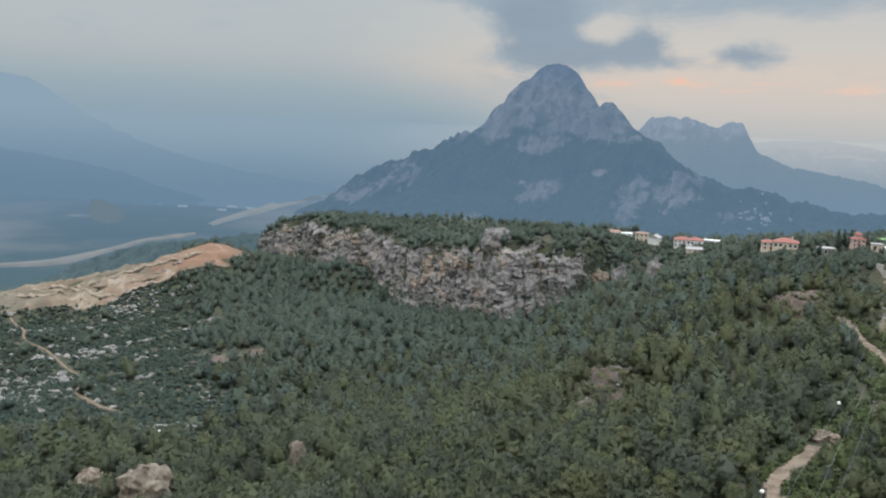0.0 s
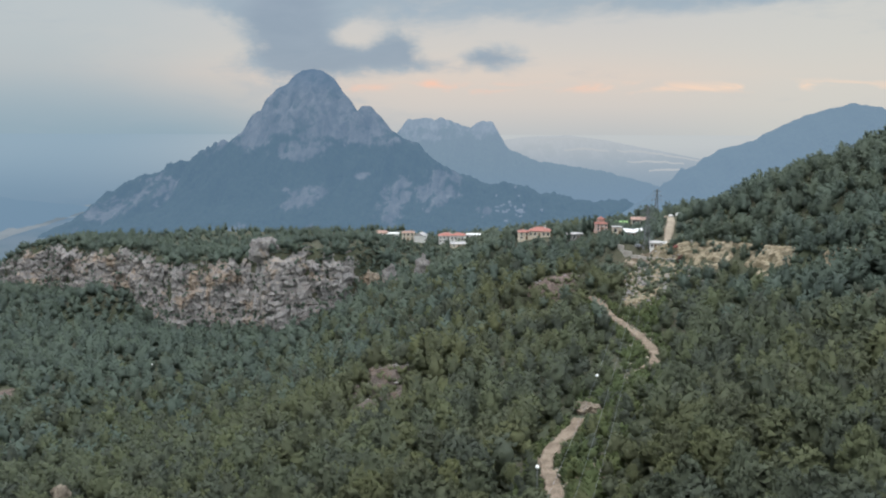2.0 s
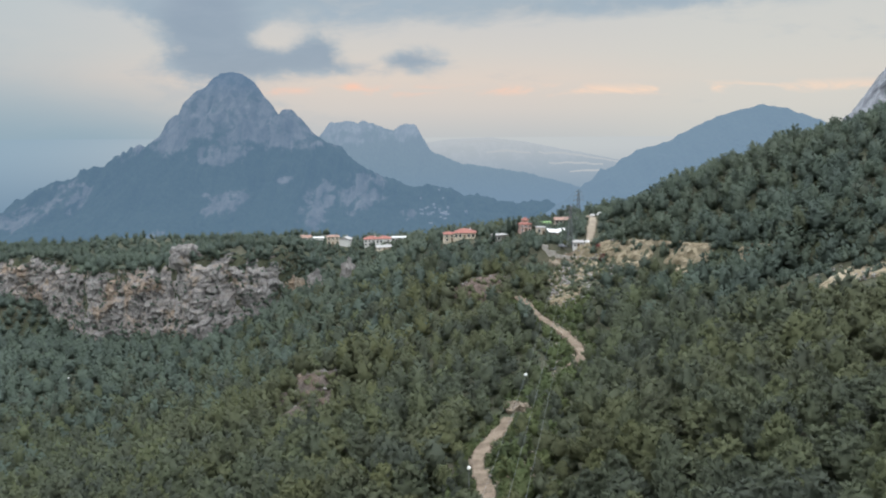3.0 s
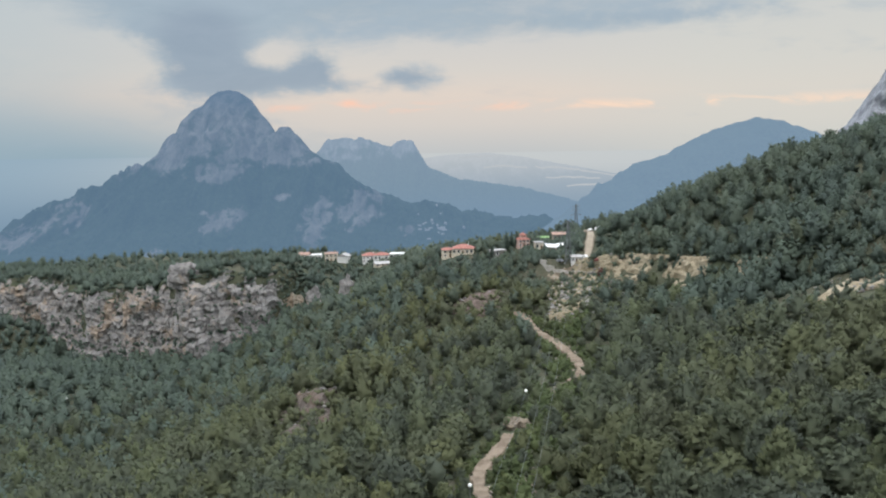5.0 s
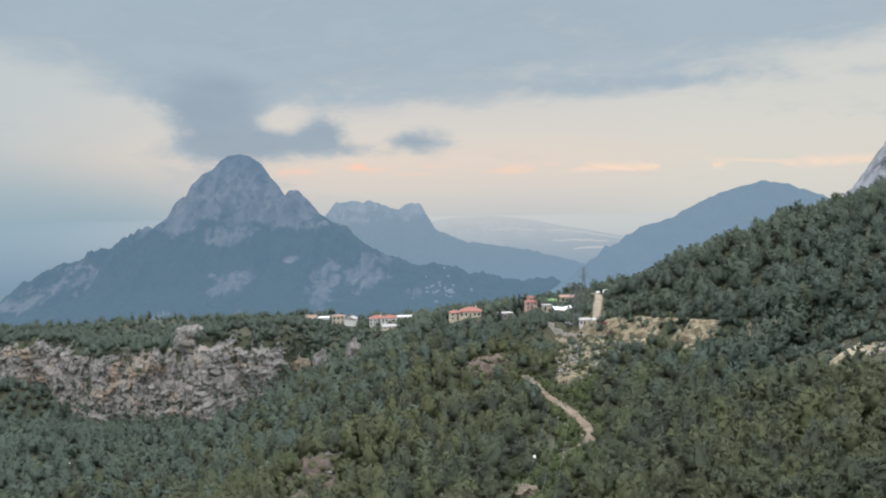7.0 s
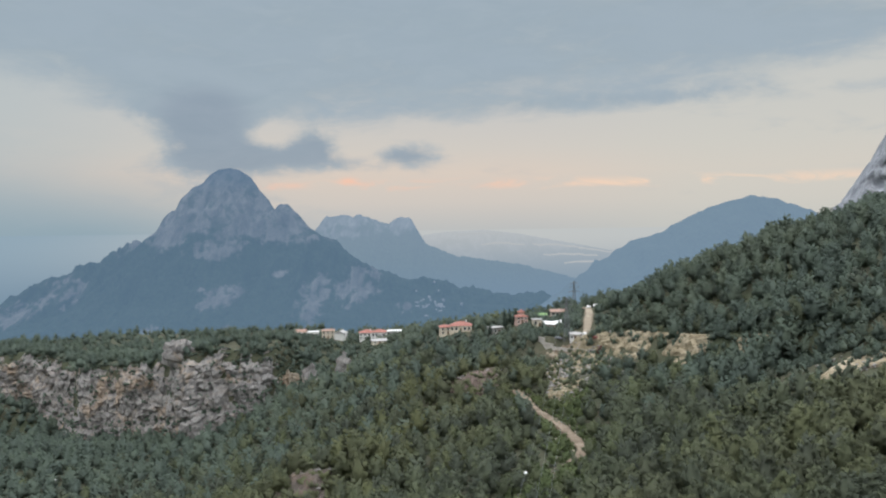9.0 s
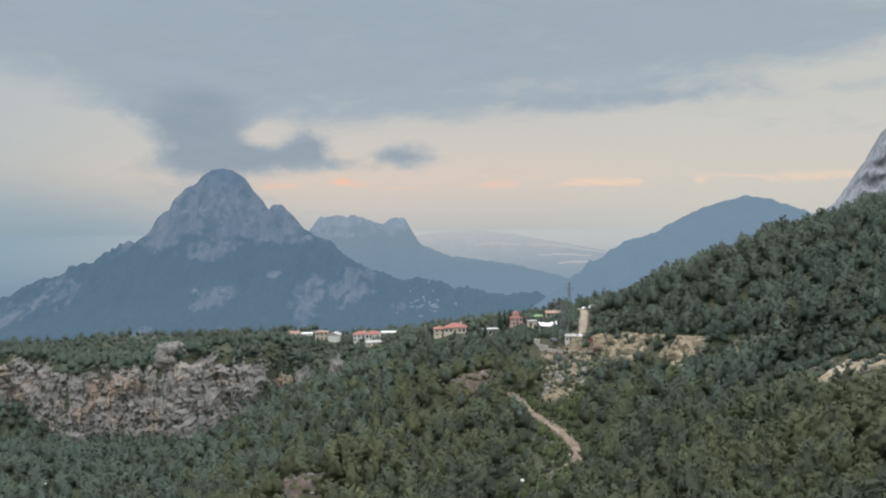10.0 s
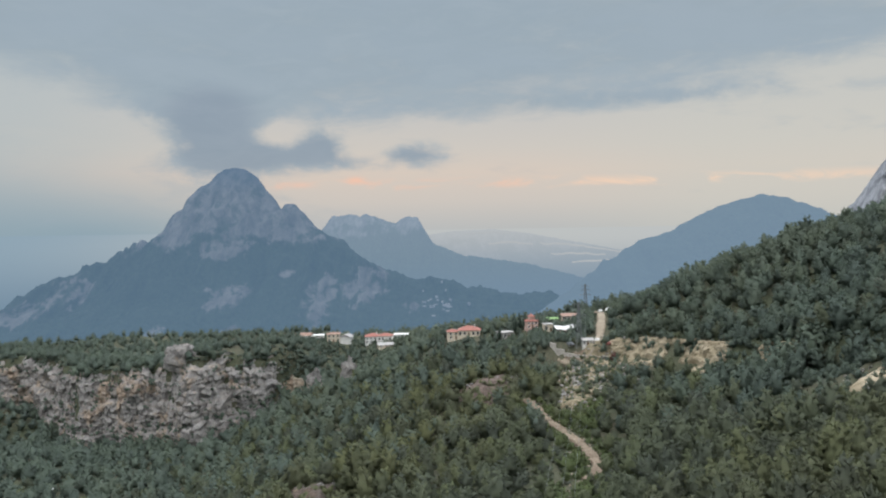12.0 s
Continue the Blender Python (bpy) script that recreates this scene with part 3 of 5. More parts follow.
SPECKS = hazed_material("hazy_roofs", (0.5, 0.49, 0.47), 0.92, (0.24, 0.315, 0.385))
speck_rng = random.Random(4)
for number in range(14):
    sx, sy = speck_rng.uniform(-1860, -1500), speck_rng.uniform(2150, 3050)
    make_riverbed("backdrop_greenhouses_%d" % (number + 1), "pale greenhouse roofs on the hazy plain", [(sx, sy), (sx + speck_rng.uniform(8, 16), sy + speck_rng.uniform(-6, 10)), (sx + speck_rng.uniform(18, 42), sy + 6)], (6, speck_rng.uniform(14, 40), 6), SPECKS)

def make_hamlet():
    """Pale houses of a far village on the peak's eastern spur."""
    rng = random.Random(8)
    peak = bpy.data.objects["backdrop_mountain_1"]
    for number in range(26):
        hx, hy = rng.gauss(40, 38), rng.gauss(2630, 45)
        hit, at, _, _ = peak.ray_cast((hx, hy, 900), (0, 0, -1))
        if not hit:
            continue
        w, d, h = rng.uniform(5, 13), rng.uniform(6, 10), rng.uniform(3, 8)
        x0, x1, y0, y1, z0 = hx - w / 2, hx + w / 2, hy - d / 2, hy + d / 2, at.z - 3
        verts = [(x0, y0, z0), (x1, y0, z0), (x1, y1, z0), (x0, y1, z0), (x0, y0, z0 + h), (x1, y0, z0 + h), (x1, y1, z0 + h), (x0, y1, z0 + h), (x0, hy, z0 + h + 2.5), (x1, hy, z0 + h + 2.5)]
        me = bpy.data.meshes.new("far_house")
        me.from_pydata(verts, [], [(0, 1, 5, 4), (1, 2, 6, 9, 5), (2, 3, 7, 6), (3, 0, 4, 8, 7), (4, 5, 9, 8), (6, 7, 8, 9)])
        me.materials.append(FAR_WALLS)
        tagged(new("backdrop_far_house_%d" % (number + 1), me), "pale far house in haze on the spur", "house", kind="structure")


FAR_WALLS = hazed_material("hazy_walls", (0.55, 0.54, 0.52), 0.82, (0.13, 0.205, 0.305))
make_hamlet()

# ---------------------------------------------------------------- cliff
def make_cliff():
    """A bedded wall in about three tiers, set back at ledges, broken into buttresses and blocks. Gives the places of its ledges."""
    xs = np.arange(-516, -82, 0.8)
    vs = np.linspace(0, 1, 84)
    x, v = np.meshgrid(xs, vs)
    brow = brow_line(x)
    foot_z, top_z = ground_z(x, brow - 17), ground_z(x, brow + 2)
    ragged = np.array([3.2 * noise.fractal((a / 15, 0.3, 9.0), 1.0, 2.0, 4) + 2.0 * noise.cell((a / 7, 0.0, 2.0)) - 1.0 for a in xs])[None, :]
    z = foot_z - 3 + (top_z - foot_z + 2.4 + ragged) * (0.4 + 0.6 * ramp((-85 - x) / 18)) * v
    pts = list(zip(x.ravel(), brow.ravel(), z.ravel()))

    def each(f):
        return np.array([f(a, b, c) for a, b, c in pts]).reshape(x.shape)

    big = each(lambda a, b, c: noise.fractal((a / 26, b / 40, c / 60), 1.0, 2.0, 3))
    rib = each(lambda a, b, c: abs(noise.fractal((a / 13 + c / 60, b / 30, c / 40 + 4), 1.0, 2.1, 3)))
    fine = each(lambda a, b, c: noise.fractal((a / 3, b / 3, c / 3.0), 0.9, 2.1, 3))
    tilt = each(lambda a, b, c: noise.fractal((a / 42, 5.0, c / 50), 1.0, 2.0, 3))
    bed = each(lambda a, b, c: noise.fractal((a / 40, 2.0, c / 3.6), 1.0, 2.0, 3))
    near_far = each(lambda a, b, c: (lambda d: d[1] - d[0])(noise.voronoi((a / 7.5 + 0.25 * noise.noise((a / 4, 0, c / 4)), b / 14, c / 6.0 + 0.12 * a / 7.5))[0]))
    block = each(lambda a, b, c: (lambda p: noise.cell(p * 7.3))(noise.voronoi((a / 7.5 + 0.25 * noise.noise((a / 4, 0, c / 4)), b / 14, c / 6.0 + 0.12 * a / 7.5))[1][0]))
    chip = each(lambda a, b, c: 0.8 * noise.cell((a / 5 + 0.3 * c / 9, b / 9, c / 8)) + 0.7 * noise.cell((a / 2.6 + 7 + c / 23, b / 5, c / 3.9)) + 0.5 * noise.cell((a / 1.5 + 3, b / 4, c / 2.1)))
    crack = 1 - np.minimum(1, near_far * 4.5)
    u = 3.2 * (v + 0.16 * tilt)
    tier = np.clip((np.floor(u) + ramp((u - np.floor(u) - 0.74) / 0.26)) / 3.2, 0, 1)
    back = 15 * (0.5 * v**1.2 + 0.5 * tier)
    end = ramp((-83 - x) / 15)
    out = (4.8 + 5.4 * big - 5.6 * rib + 0.6 * bed + 1.1 * fine + 1.5 * block - 0.9 * crack + 0.85 * chip) * end - 5 * (1 - end)
    keep = np.minimum(1, np.minimum(v * 8, (1 - v) * 10))
    y = brow - 15 + back - np.maximum(out, -5) * keep
    co = np.stack([x, y, z], -1)
    ob = mesh_object("cliff_face", co.reshape(-1, 3), lattice(len(xs), len(vs)), [MAT["cliff"]], smooth=False)
    tagged(ob, "rugged grey and ochre limestone cliff above forest", "cliff", kind="structure")
    n = np.cross(co[:-1, 1:] - co[:-1, :-1], co[1:, :-1] - co[:-1, :-1])
    up = np.abs(n[..., 2]) / np.linalg.norm(n, axis=-1)
    return co[:-1, :-1][(up > 0.62) & (v[:-1, :-1] > 0.06)], co[:-1, :-1][v[:-1, :-1] > 0.1]


LEDGES, FACE = make_cliff()


# ---------------------------------------------------------------- tracks, clearings, cut bank
LOWER_TRACK = [(14, 110), (13, 140), (11.8, 159), (11.3, 170), (10.8, 181), (11.4, 192), (13.6, 200), (17.5, 208), (20, 216), (21.8, 223)]
UPPER_TRACK = [(46, 266), (50.5, 272), (52.5, 279), (52.3, 290), (51.5, 304), (49.5, 319), (46.8, 333), (44.2, 344), (43.8, 362), (40, 378)]
VILLAGE_ROAD = [(97, 520), (97, 495), (90, 455), (82, 421), (78, 411), (71, 413), (63, 425)]
TERRACE = [(60, 426), (68, 417), (74, 407), (82, 397), (92, 380)]
HILL_PATH = [(-560, 520), (-514, 491), (-470, 446), (-455, 437), (-440, 434), (-415, 420), (-387, 401), (-357, 382), (-340, 366), (-331, 350), (-312, 328), (-289, 311), (-264, 293), (-252, 288)]
QUARRY_ROAD = [(-690, 520), (-630, 545), (-570, 560), (-525, 580), (-490, 600), (-455, 628), (-430, 640)]
CUT = [(66, 424), (79, 404), (93, 376), (108, 351), (124, 330), (136, 305), (150, 284), (170, 262)]
SWATH = [(76, 404), (66, 378), (58, 352), (54, 318), (40, 262), (30, 236), (20, 190), (14, 150)]


def smooth_line(points, step):
    """A rounded line through the points, in even steps."""
    p = np.array(points, float)
    for _ in range(2):
        q = np.empty((2 * len(p) - 2, 2))
        q[0::2], q[1::2] = 0.75 * p[:-1] + 0.25 * p[1:], 0.25 * p[:-1] + 0.75 * p[1:]
        p = np.vstack([p[:1], q, p[-1:]])
    s = np.r_[0, np.cumsum(np.hypot(*np.diff(p, axis=0).T))]
    t = np.arange(0, s[-1], step)
    return np.stack([np.interp(t, s, p[:, 0]), np.interp(t, s, p[:, 1])], 1)


def line_gap(x, y, points):
    """Distance of places from a line."""
    best = np.full(np.shape(x), 1e9)
    for (ax, ay), (bx, by) in zip(points[:-1], points[1:]):
        dx, dy = bx - ax, by - ay
        t = np.clip(((x - ax) * dx + (y - ay) * dy) / (dx * dx + dy * dy), 0, 1)
        best = np.minimum(best, np.hypot(x - ax - t * dx, y - ay - t * dy))
    return best


def make_track(name, label, points, width, mat, lift=0.55, seed=0.0, over=None):
    over = over or ground_z
    p = smooth_line(points, 1.2)
    d = np.gradient(p, axis=0)
    d /= np.hypot(*d.T)[:, None]
    side = np.stack([d[:, 1], -d[:, 0]], 1)
    wob, wob2 = (field(p[:, 0], p[:, 1], 0.16, q, 4) + 0.6 * field(p[:, 0], p[:, 1], 0.6, q + 3, 3) for q in (seed, seed + 9))
    us = np.array([-1, -0.82, -0.55, -0.3, 0.0, 0.3, 0.55, 0.82, 1.0])
    dip = np.array([-0.9, 0.1, -0.06, -0.16, 0.06, -0.16, -0.06, 0.1, -0.9])  # two worn wheel ruts
    half = width / 2
    off = us[None, :] * half * (1 + 0.5 * np.where(us[None, :] < 0, wob[:, None], wob2[:, None]))
    x, y = p[:, :1] + side[:, :1] * off, p[:, 1:] + side[:, 1:] * off
    z = over(p[:, :1] + 0 * off, p[:, 1:] + 0 * off) * 0.7 + 0.3 * over(x, y) + lift + dip[None, :] + 0.12 * field(x, y, 0.5, seed, 3)
    ob = mesh_object(name, np.stack([x.ravel(), y.ravel(), z.ravel()], 1), lattice(len(us), len(p)), [mat])
    return tagged(ob, label, "road", kind="structure")


def make_patch(name, label, cx, cy, rx, ry, turn, mat, seed, lift=0.5, relief=0.8, bench=0.0):
    """Bare ground of uneven outline, draped over the slope."""
    na, nr = 72, 16
    a, r = np.meshgrid(np.linspace(0, 2 * np.pi, na, endpoint=False), np.linspace(0.02, 1, nr))
    edge = 1 + 0.5 * np.array([noise.fractal((2.2 * math.cos(t), 2.2 * math.sin(t), seed), 1, 2, 5) for t in a[0]])[None, :]
    u, w = rx * r * edge * np.cos(a), ry * r * edge * np.sin(a)
    c, s = math.cos(radians(turn)), math.sin(radians(turn))
    x, y = cx + c * u - s * w, cy + s * u + c * w
    z = ground_z(x, y) + lift + relief * field(x, y, 0.12, seed) * np.minimum(1, (1 - r) * 5)
    if bench:
        z = np.where(r < 0.97, z + bench * (np.round(z / 6) * 6 - z), z)
    z = z - 1.6 * np.maximum(0, r - 0.93) / 0.07
    v = np.arange(nr * na).reshape(nr, na)
    faces = np.stack([v[:-1], np.roll(v, -1, 1)[:-1], np.roll(v, -1, 1)[1:], v[1:]], -1).reshape(-1, 4)
    ob = mesh_object(name, np.stack([x.ravel(), y.ravel(), z.ravel()], 1), faces, [mat])
    return tagged(ob, label, "ground", kind="structure")


make_track("road_1", "pale dirt track winding up through pine forest", LOWER_TRACK, 3.7, MAT["track"], 0.9, 1.0)
make_track("road_5", "pale dirt track climbing to the village", UPPER_TRACK, 3.5, MAT["track"], 0.9, 5.0)
make_track("road_2", "pale dirt road climbing past the village", VILLAGE_ROAD, 4.0, MAT["pale_track"], 0.9, 2.0)
make_track("road_3", "worn footpath across stony scrub", HILL_PATH, 1.6, MAT["track"], 0.9, 3.0)
make_track("road_4", "pale track along the foot of the quarry", QUARRY_ROAD, 5.0, MAT["track"], 2.0, 4.0)
make_patch("ground_scar_1", "bare brown rocky scar in the forest", -42, 296, 12, 13, 0, MAT["scar_rock"], 1.5, 0.9, 3.2)
make_patch("ground_scar_2", "reddish bare slope among pines", 26, 396, 13, 11, 0, MAT["scar"], 4.5, 0.8, 1.6)
make_patch("ground_scar_3", "stony dry clearing in scrub", -275, 420, 34, 16, 48, MAT["scar"], 7.5)
make_patch("quarry_floor", "terraced tan and red earth quarry", -526, 600, 134, 38, 41, MAT["red_earth"], 10.5, 1.8, 4.5, 0.2)


def quarry_z(x, y):
    return ground_z(x, y) + 1.8 + 4.5 * field(x, y, 0.12, 10.5)


for quarry_number, quarry_line in enumerate(([(-575, 552), (-549, 572), (-533, 574), (-512, 572), (-500, 577), (-490, 588), (-478, 600), (-466, 612)], [(-533, 576), (-528, 590), (-512, 602), (-498, 616), (-478, 630), (-462, 644)], [(-600, 540), (-575, 545), (-552, 556), (-533, 572)])):
    make_track("quarry_track_%d" % (quarry_number + 1), "pale haul track across the quarry", quarry_line, 5.0, MAT["pale_track"], 1.0, 41.0 + quarry_number, quarry_z)
make_patch("swath_ground", "rocky cleared strip below the village", 71, 395, 13, 20, -30, MAT["rubble"], 13.5, 0.9, 0.9)
make_patch("swath_ground_2", "stony cleared ground above the dirt track", 60, 365, 7, 13, -22, MAT["rubble"], 23.5, 0.9, 0.9)
make_patch("ground_scar_4", "tan bare bank along the wooded hillside", 148, 279, 15, 5.0, -10, MAT["clay"], 19.5, 0.9, 1.4)
make_patch("terrace_yard", "pale levelled yard beside the village road", 70, 416, 11, 2.4, -42, MAT["track"], 16.5, 0.6, 0.15)


def make_cut_bank():
    for number, (start, end) in enumerate(((409, 369), (370, 343), (337, 324))):
        cut_stretch("road_cut_bank_%d" % (number + 1), np.arange(start, end, -0.6), np.linspace(-5.5, 4.5, 24))


def cut_stretch(name, ys, offs):
    y, off = np.meshgrid(ys, offs)
    x = 79 + (off - (y - 404) * 0.56 + 3 * np.sin(y / 19.0)) / 0.83
    z = ground_z(x, y)
    rough = np.array([noise.fractal((a / 5, b / 5, c / 3), 1, 2, 4) for a, b, c in zip(x.ravel(), y.ravel(), z.ravel())]).reshape(z.shape)
    rill = np.array([abs(noise.fractal((b / 5.5, c / 18, 3.0), 1, 2, 3)) for b, c in zip(y.ravel(), z.ravel())]).reshape(z.shape)
    edge = np.minimum(1, np.minimum(np.minimum(off + 5.5, 4.5 - off) / 1.5, np.minimum(y - ys.min(), ys.max() - y) / 6))
    fine = np.array([noise.fractal((a / 1.7, b / 1.7, c / 1.5 + 9), 1, 2, 3) for a, b, c in zip(x.ravel(), y.ravel(), z.ravel())]).reshape(z.shape)
    push = (1.0 + 1.5 * rough + 0.9 * fine - 1.5 * rill) * edge - 0.9 * (1 - edge)
    ob = mesh_object(name, np.stack([(x - 0.7 * push).ravel(), (y - 0.45 * push).ravel(), (z + 0.7 * push).ravel()], 1), lattice(len(ys), len(offs)), [MAT["clay"]], smooth=False)
    tagged(ob, "steep tan clay bank cut into the hillside", "bank", kind="structure")


make_cut_bank()


# ---------------------------------------------------------------- trees
OCTA = np.array([(1, 0, 0), (-1, 0, 0), (0, 1, 0), (0, -1, 0), (0, 0, 1), (0, 0, -1)], float)
OCTA_F = np.array([(0, 2, 4), (2, 1, 4), (1, 3, 4), (3, 0, 4), (2, 0, 5), (1, 2, 5), (3, 1, 5), (0, 3, 5)])


def crown_shape(rng, lumps, tufts, tuft_size, tall=1.0, cone=0.5, rings=4, around=7):
    """A pine crown about 1 unit in radius and 2.2 tall, from its lowest bough: a body of boughs, foliage plates at their ends, needle tufts on each plate.
    Gives vertices, faces and the soft normals of a mass of needles."""
    knobs = rng.normal(size=(9, 3)) * np.array([1, 1, 0.8])
    knobs /= np.linalg.norm(knobs, axis=1)[:, None]
    strength = rng.uniform(0.1, 0.5, 9)

    def surface(h, a):
        r = (1 - cone) * math.sin(math.pi * (0.16 + 0.80 * h)) ** 0.7 + cone * 1.05 * (1 - h) ** 0.75
        d = np.array([math.cos(a), math.sin(a), (h - 0.42) * 2.0])
        d /= np.linalg.norm(d)
        r *= 0.66 + min(0.5, float((strength * np.exp((knobs @ d - 1) * 8)).sum()))
        return np.array([r * math.cos(a), r * math.sin(a), (0.1 + 1.95 * h) * tall])

    middle = np.array([0, 0, 0.8 * tall])

    def mass(p):
        """Which way the crown's outside faces at a place."""
        q = (p - middle) * np.array([1, 1, 1.1]) + np.array([0, 0, 0.1])
        return q / (np.linalg.norm(q) + 1e-6)

    body = [surface((i + 0.1) / rings, 6.283 * (j + 0.5 * (i % 2)) / around) * np.array([0.62, 0.62, 0.92]) * rng.uniform(0.85, 1.08) for i in range(rings) for j in range(around)]
    body += [np.array([0, 0, 1.9 * tall]), np.array([0, 0, 0.1 * tall])]
    verts, normals, faces, n = [np.array(body)], [np.array([mass(p) for p in body])], [], rings * around
    for i in range(rings - 1):
        for j in range(around):
            p, q = i * around + j, i * around + (j + 1) % around
            faces += [(p, q, q + around), (p, q + around, p + around)]
    for j in range(around):
        faces += [((rings - 1) * around + j, (rings - 1) * around + (j + 1) % around, n), ((j + 1) % around, j, n + 1)]
    n += 2
    for i in range(lumps):
        h, a = ((i + rng.uniform(0.1, 0.9)) / lumps) ** 0.9, i * 2.4 + rng.uniform(-0.6, 0.6)
        at = surface(h, a) * np.array([0.84, 0.84, 1.0])
        wide = rng.uniform(0.24, 0.4) * (1.05 - 0.4 * h) * (14 / lumps) ** 0.36
        deep = wide * rng.uniform(0.6, 0.85)
        plate = OCTA * np.array([wide, wide, deep]) * rng.uniform(0.75, 1.15, (6, 1)) + rng.normal(size=(6, 3)) * 0.03
        plate[:, 2] += 0.3 * (plate[:, 0] * math.cos(a) + plate[:, 1] * math.sin(a))  # boughs turn up at their ends
        soft = np.array([mass(at + p) for p in plate]) * 0.9 + plate / np.linalg.norm(plate, axis=1)[:, None] * 0.3
        verts.append(plate + at)
        normals.append(soft)
        faces += [tuple(p + n for p in f) for f in OCTA_F]
        n += 6
        for _ in range(tufts):
            out = rng.normal(size=3) + np.array([0.7 * math.cos(a), 0.7 * math.sin(a), 0.7])
            out /= np.linalg.norm(out)
            root = at + out * np.array([wide, wide, deep]) * rng.uniform(0.65, 1.0)
            root[2] += 0.3 * wide * (out[0] * math.cos(a) + out[1] * math.sin(a))
            t = np.cross(out, rng.normal(size=3))
            t /= np.linalg.norm(t)
            d = np.cross(out, t) * 0.7 + out * rng.uniform(0.2, 0.8) + np.array([0, 0, 0.3])
            size = tuft_size * rng.uniform(0.6, 1.35)
            verts.append(np.array([root - t * size * 0.45, root + t * size * 0.45, root + d * size * 1.1]))
            normals.append(np.tile(mass(root) * 0.9 + out * 0.25 + rng.normal(size=3) * 0.08, (3, 1)))
            faces.append((n, n + 1, n + 2))
            n += 3
    v, normals = np.vstack(verts), np.vstack(normals)
    v[:, :2] += v[:, 2:] * rng.uniform(-0.15, 0.15, 2)
    return v, np.array(faces), normals / np.linalg.norm(normals, axis=1)[:, None]


def soften(ob, normals):
    """Give a mesh the normals of its leaf mass."""
    ob.data.attributes.new("custom_normal", "FLOAT_VECTOR", "POINT").data.foreach_set("vector", np.ascontiguousarray(normals, float).ravel())
    return ob


def joined(shapes, places):
    """One mesh's vertices and faces out of shapes set at rows of (shape, x, y, z, width, height, turn)."""
    verts, faces, n = [], [], 0
    for k, x, y, z, w, h, a in places:
        v, f = shapes[int(k)][:2]
        c, s = math.cos(a), math.sin(a)
        p = np.empty_like(v)
        p[:, 0], p[:, 1], p[:, 2] = x + w * (c * v[:, 0] - s * v[:, 1]), y + w * (s * v[:, 0] + c * v[:, 1]), z + h * v[:, 2]
        verts.append(p)
        faces.append(f + n)
        n += len(v)
    return np.vstack(verts), np.vstack(faces)


def tint_each(ob, shapes, places, rng):
    """A chance number for each plant of a joined mesh, for its own shade of green."""
    sizes = [len(shapes[int(row[0])][0]) for row in places]
    ob.data.attributes.new("tint", "FLOAT", "POINT").data.foreach_set("value", np.repeat(rng.random(len(places)), sizes))
    turned = []
    for k, _, _, _, w, h, a in places:
        p, c, s = shapes[int(k)][2], math.cos(a), math.sin(a)
        turned.append(np.stack([c * p[:, 0] - s * p[:, 1], s * p[:, 0] + c * p[:, 1], p[:, 2]], 1))
    return soften(ob, np.vstack(turned))


def bare_share(x, y):
    """Where no tree stands: 1 on tracks, yards, rock faces and clearings."""
    free = np.zeros(np.shape(x), bool)
    for line, gap in ((LOWER_TRACK, 3.3), (UPPER_TRACK, 3.2), (VILLAGE_ROAD, 5.0), (TERRACE, 7.0), (HILL_PATH, 3.0), (QUARRY_ROAD, 4.0)):
        free |= line_gap(x, y, line) < gap
    cut = cut_offset(x, y)
    free |= line_gap(x, y, [(134, 292), (142, 275), (158, 270)]) < 7.0
    free |= (cut > -11 + 3 * np.sin(y / 5.0)) & (cut < 3.0) & (((y > 371) & (y < 425)) | ((y > 345) & (y < 363)))
    free |= (cut > -6) & (cut < 3.0) & (y > 322) & (y < 333)
    free |= ((x - 72) / 14) ** 2 + ((y - 397) / 13) ** 2 < 1
    free |= (line_gap(x, y, SWATH[:3]) < 7)
    b = y - brow_line(x)
    free |= (b > -15 + 3.5 * np.sin(x / 8.0) + 3 * np.sin(x / 3.1)) & (b < -3.0) & (x < -86) & (x > -540)
    for cx, cy, rx, ry in ((-42, 295, 11, 10), (-50, 281, 4, 7), (-34, 284, 3, 6), (26, 393, 12, 11), (-275, 420, 18, 18), (-145, 174, 11, 18), (-171, 179, 8, 18), (25, 226, 5, 6), (-129, 226, 6, 11)):
        free |= ((x - cx) / rx) ** 2 + ((y - cy) / ry) ** 2 < 1
    c, s = math.cos(radians(41)), math.sin(radians(41))
    u, w = (x + 522) * c + (y - 602) * s, -(x + 522) * s + (y - 602) * c
    return free | ((u / 122) ** 2 + (w / 31) ** 2 < 1)


def scrubland(x, y):
    """1 on the stony western slope where only bushes grow."""
    return ramp((-165 - x - 0.8 * (y - 300)) / 50) * ramp((690 + 0.2 * (x + 300) - y) / 60) * ramp((y - 215) / 50)


YARDS = [(-31, 590, 13), (-67, 638, 10), (-104, 652, 10), (-90, 650, 13), (-68, 642, 15), (-36, 614, 18), (-22, 622, 9), (17, 493, 16), (42, 478, 10), (56, 466, 9), (70, 490, 14), (79, 484, 12), (69, 444, 15), (76, 416, 11), (100, 478, 6)]


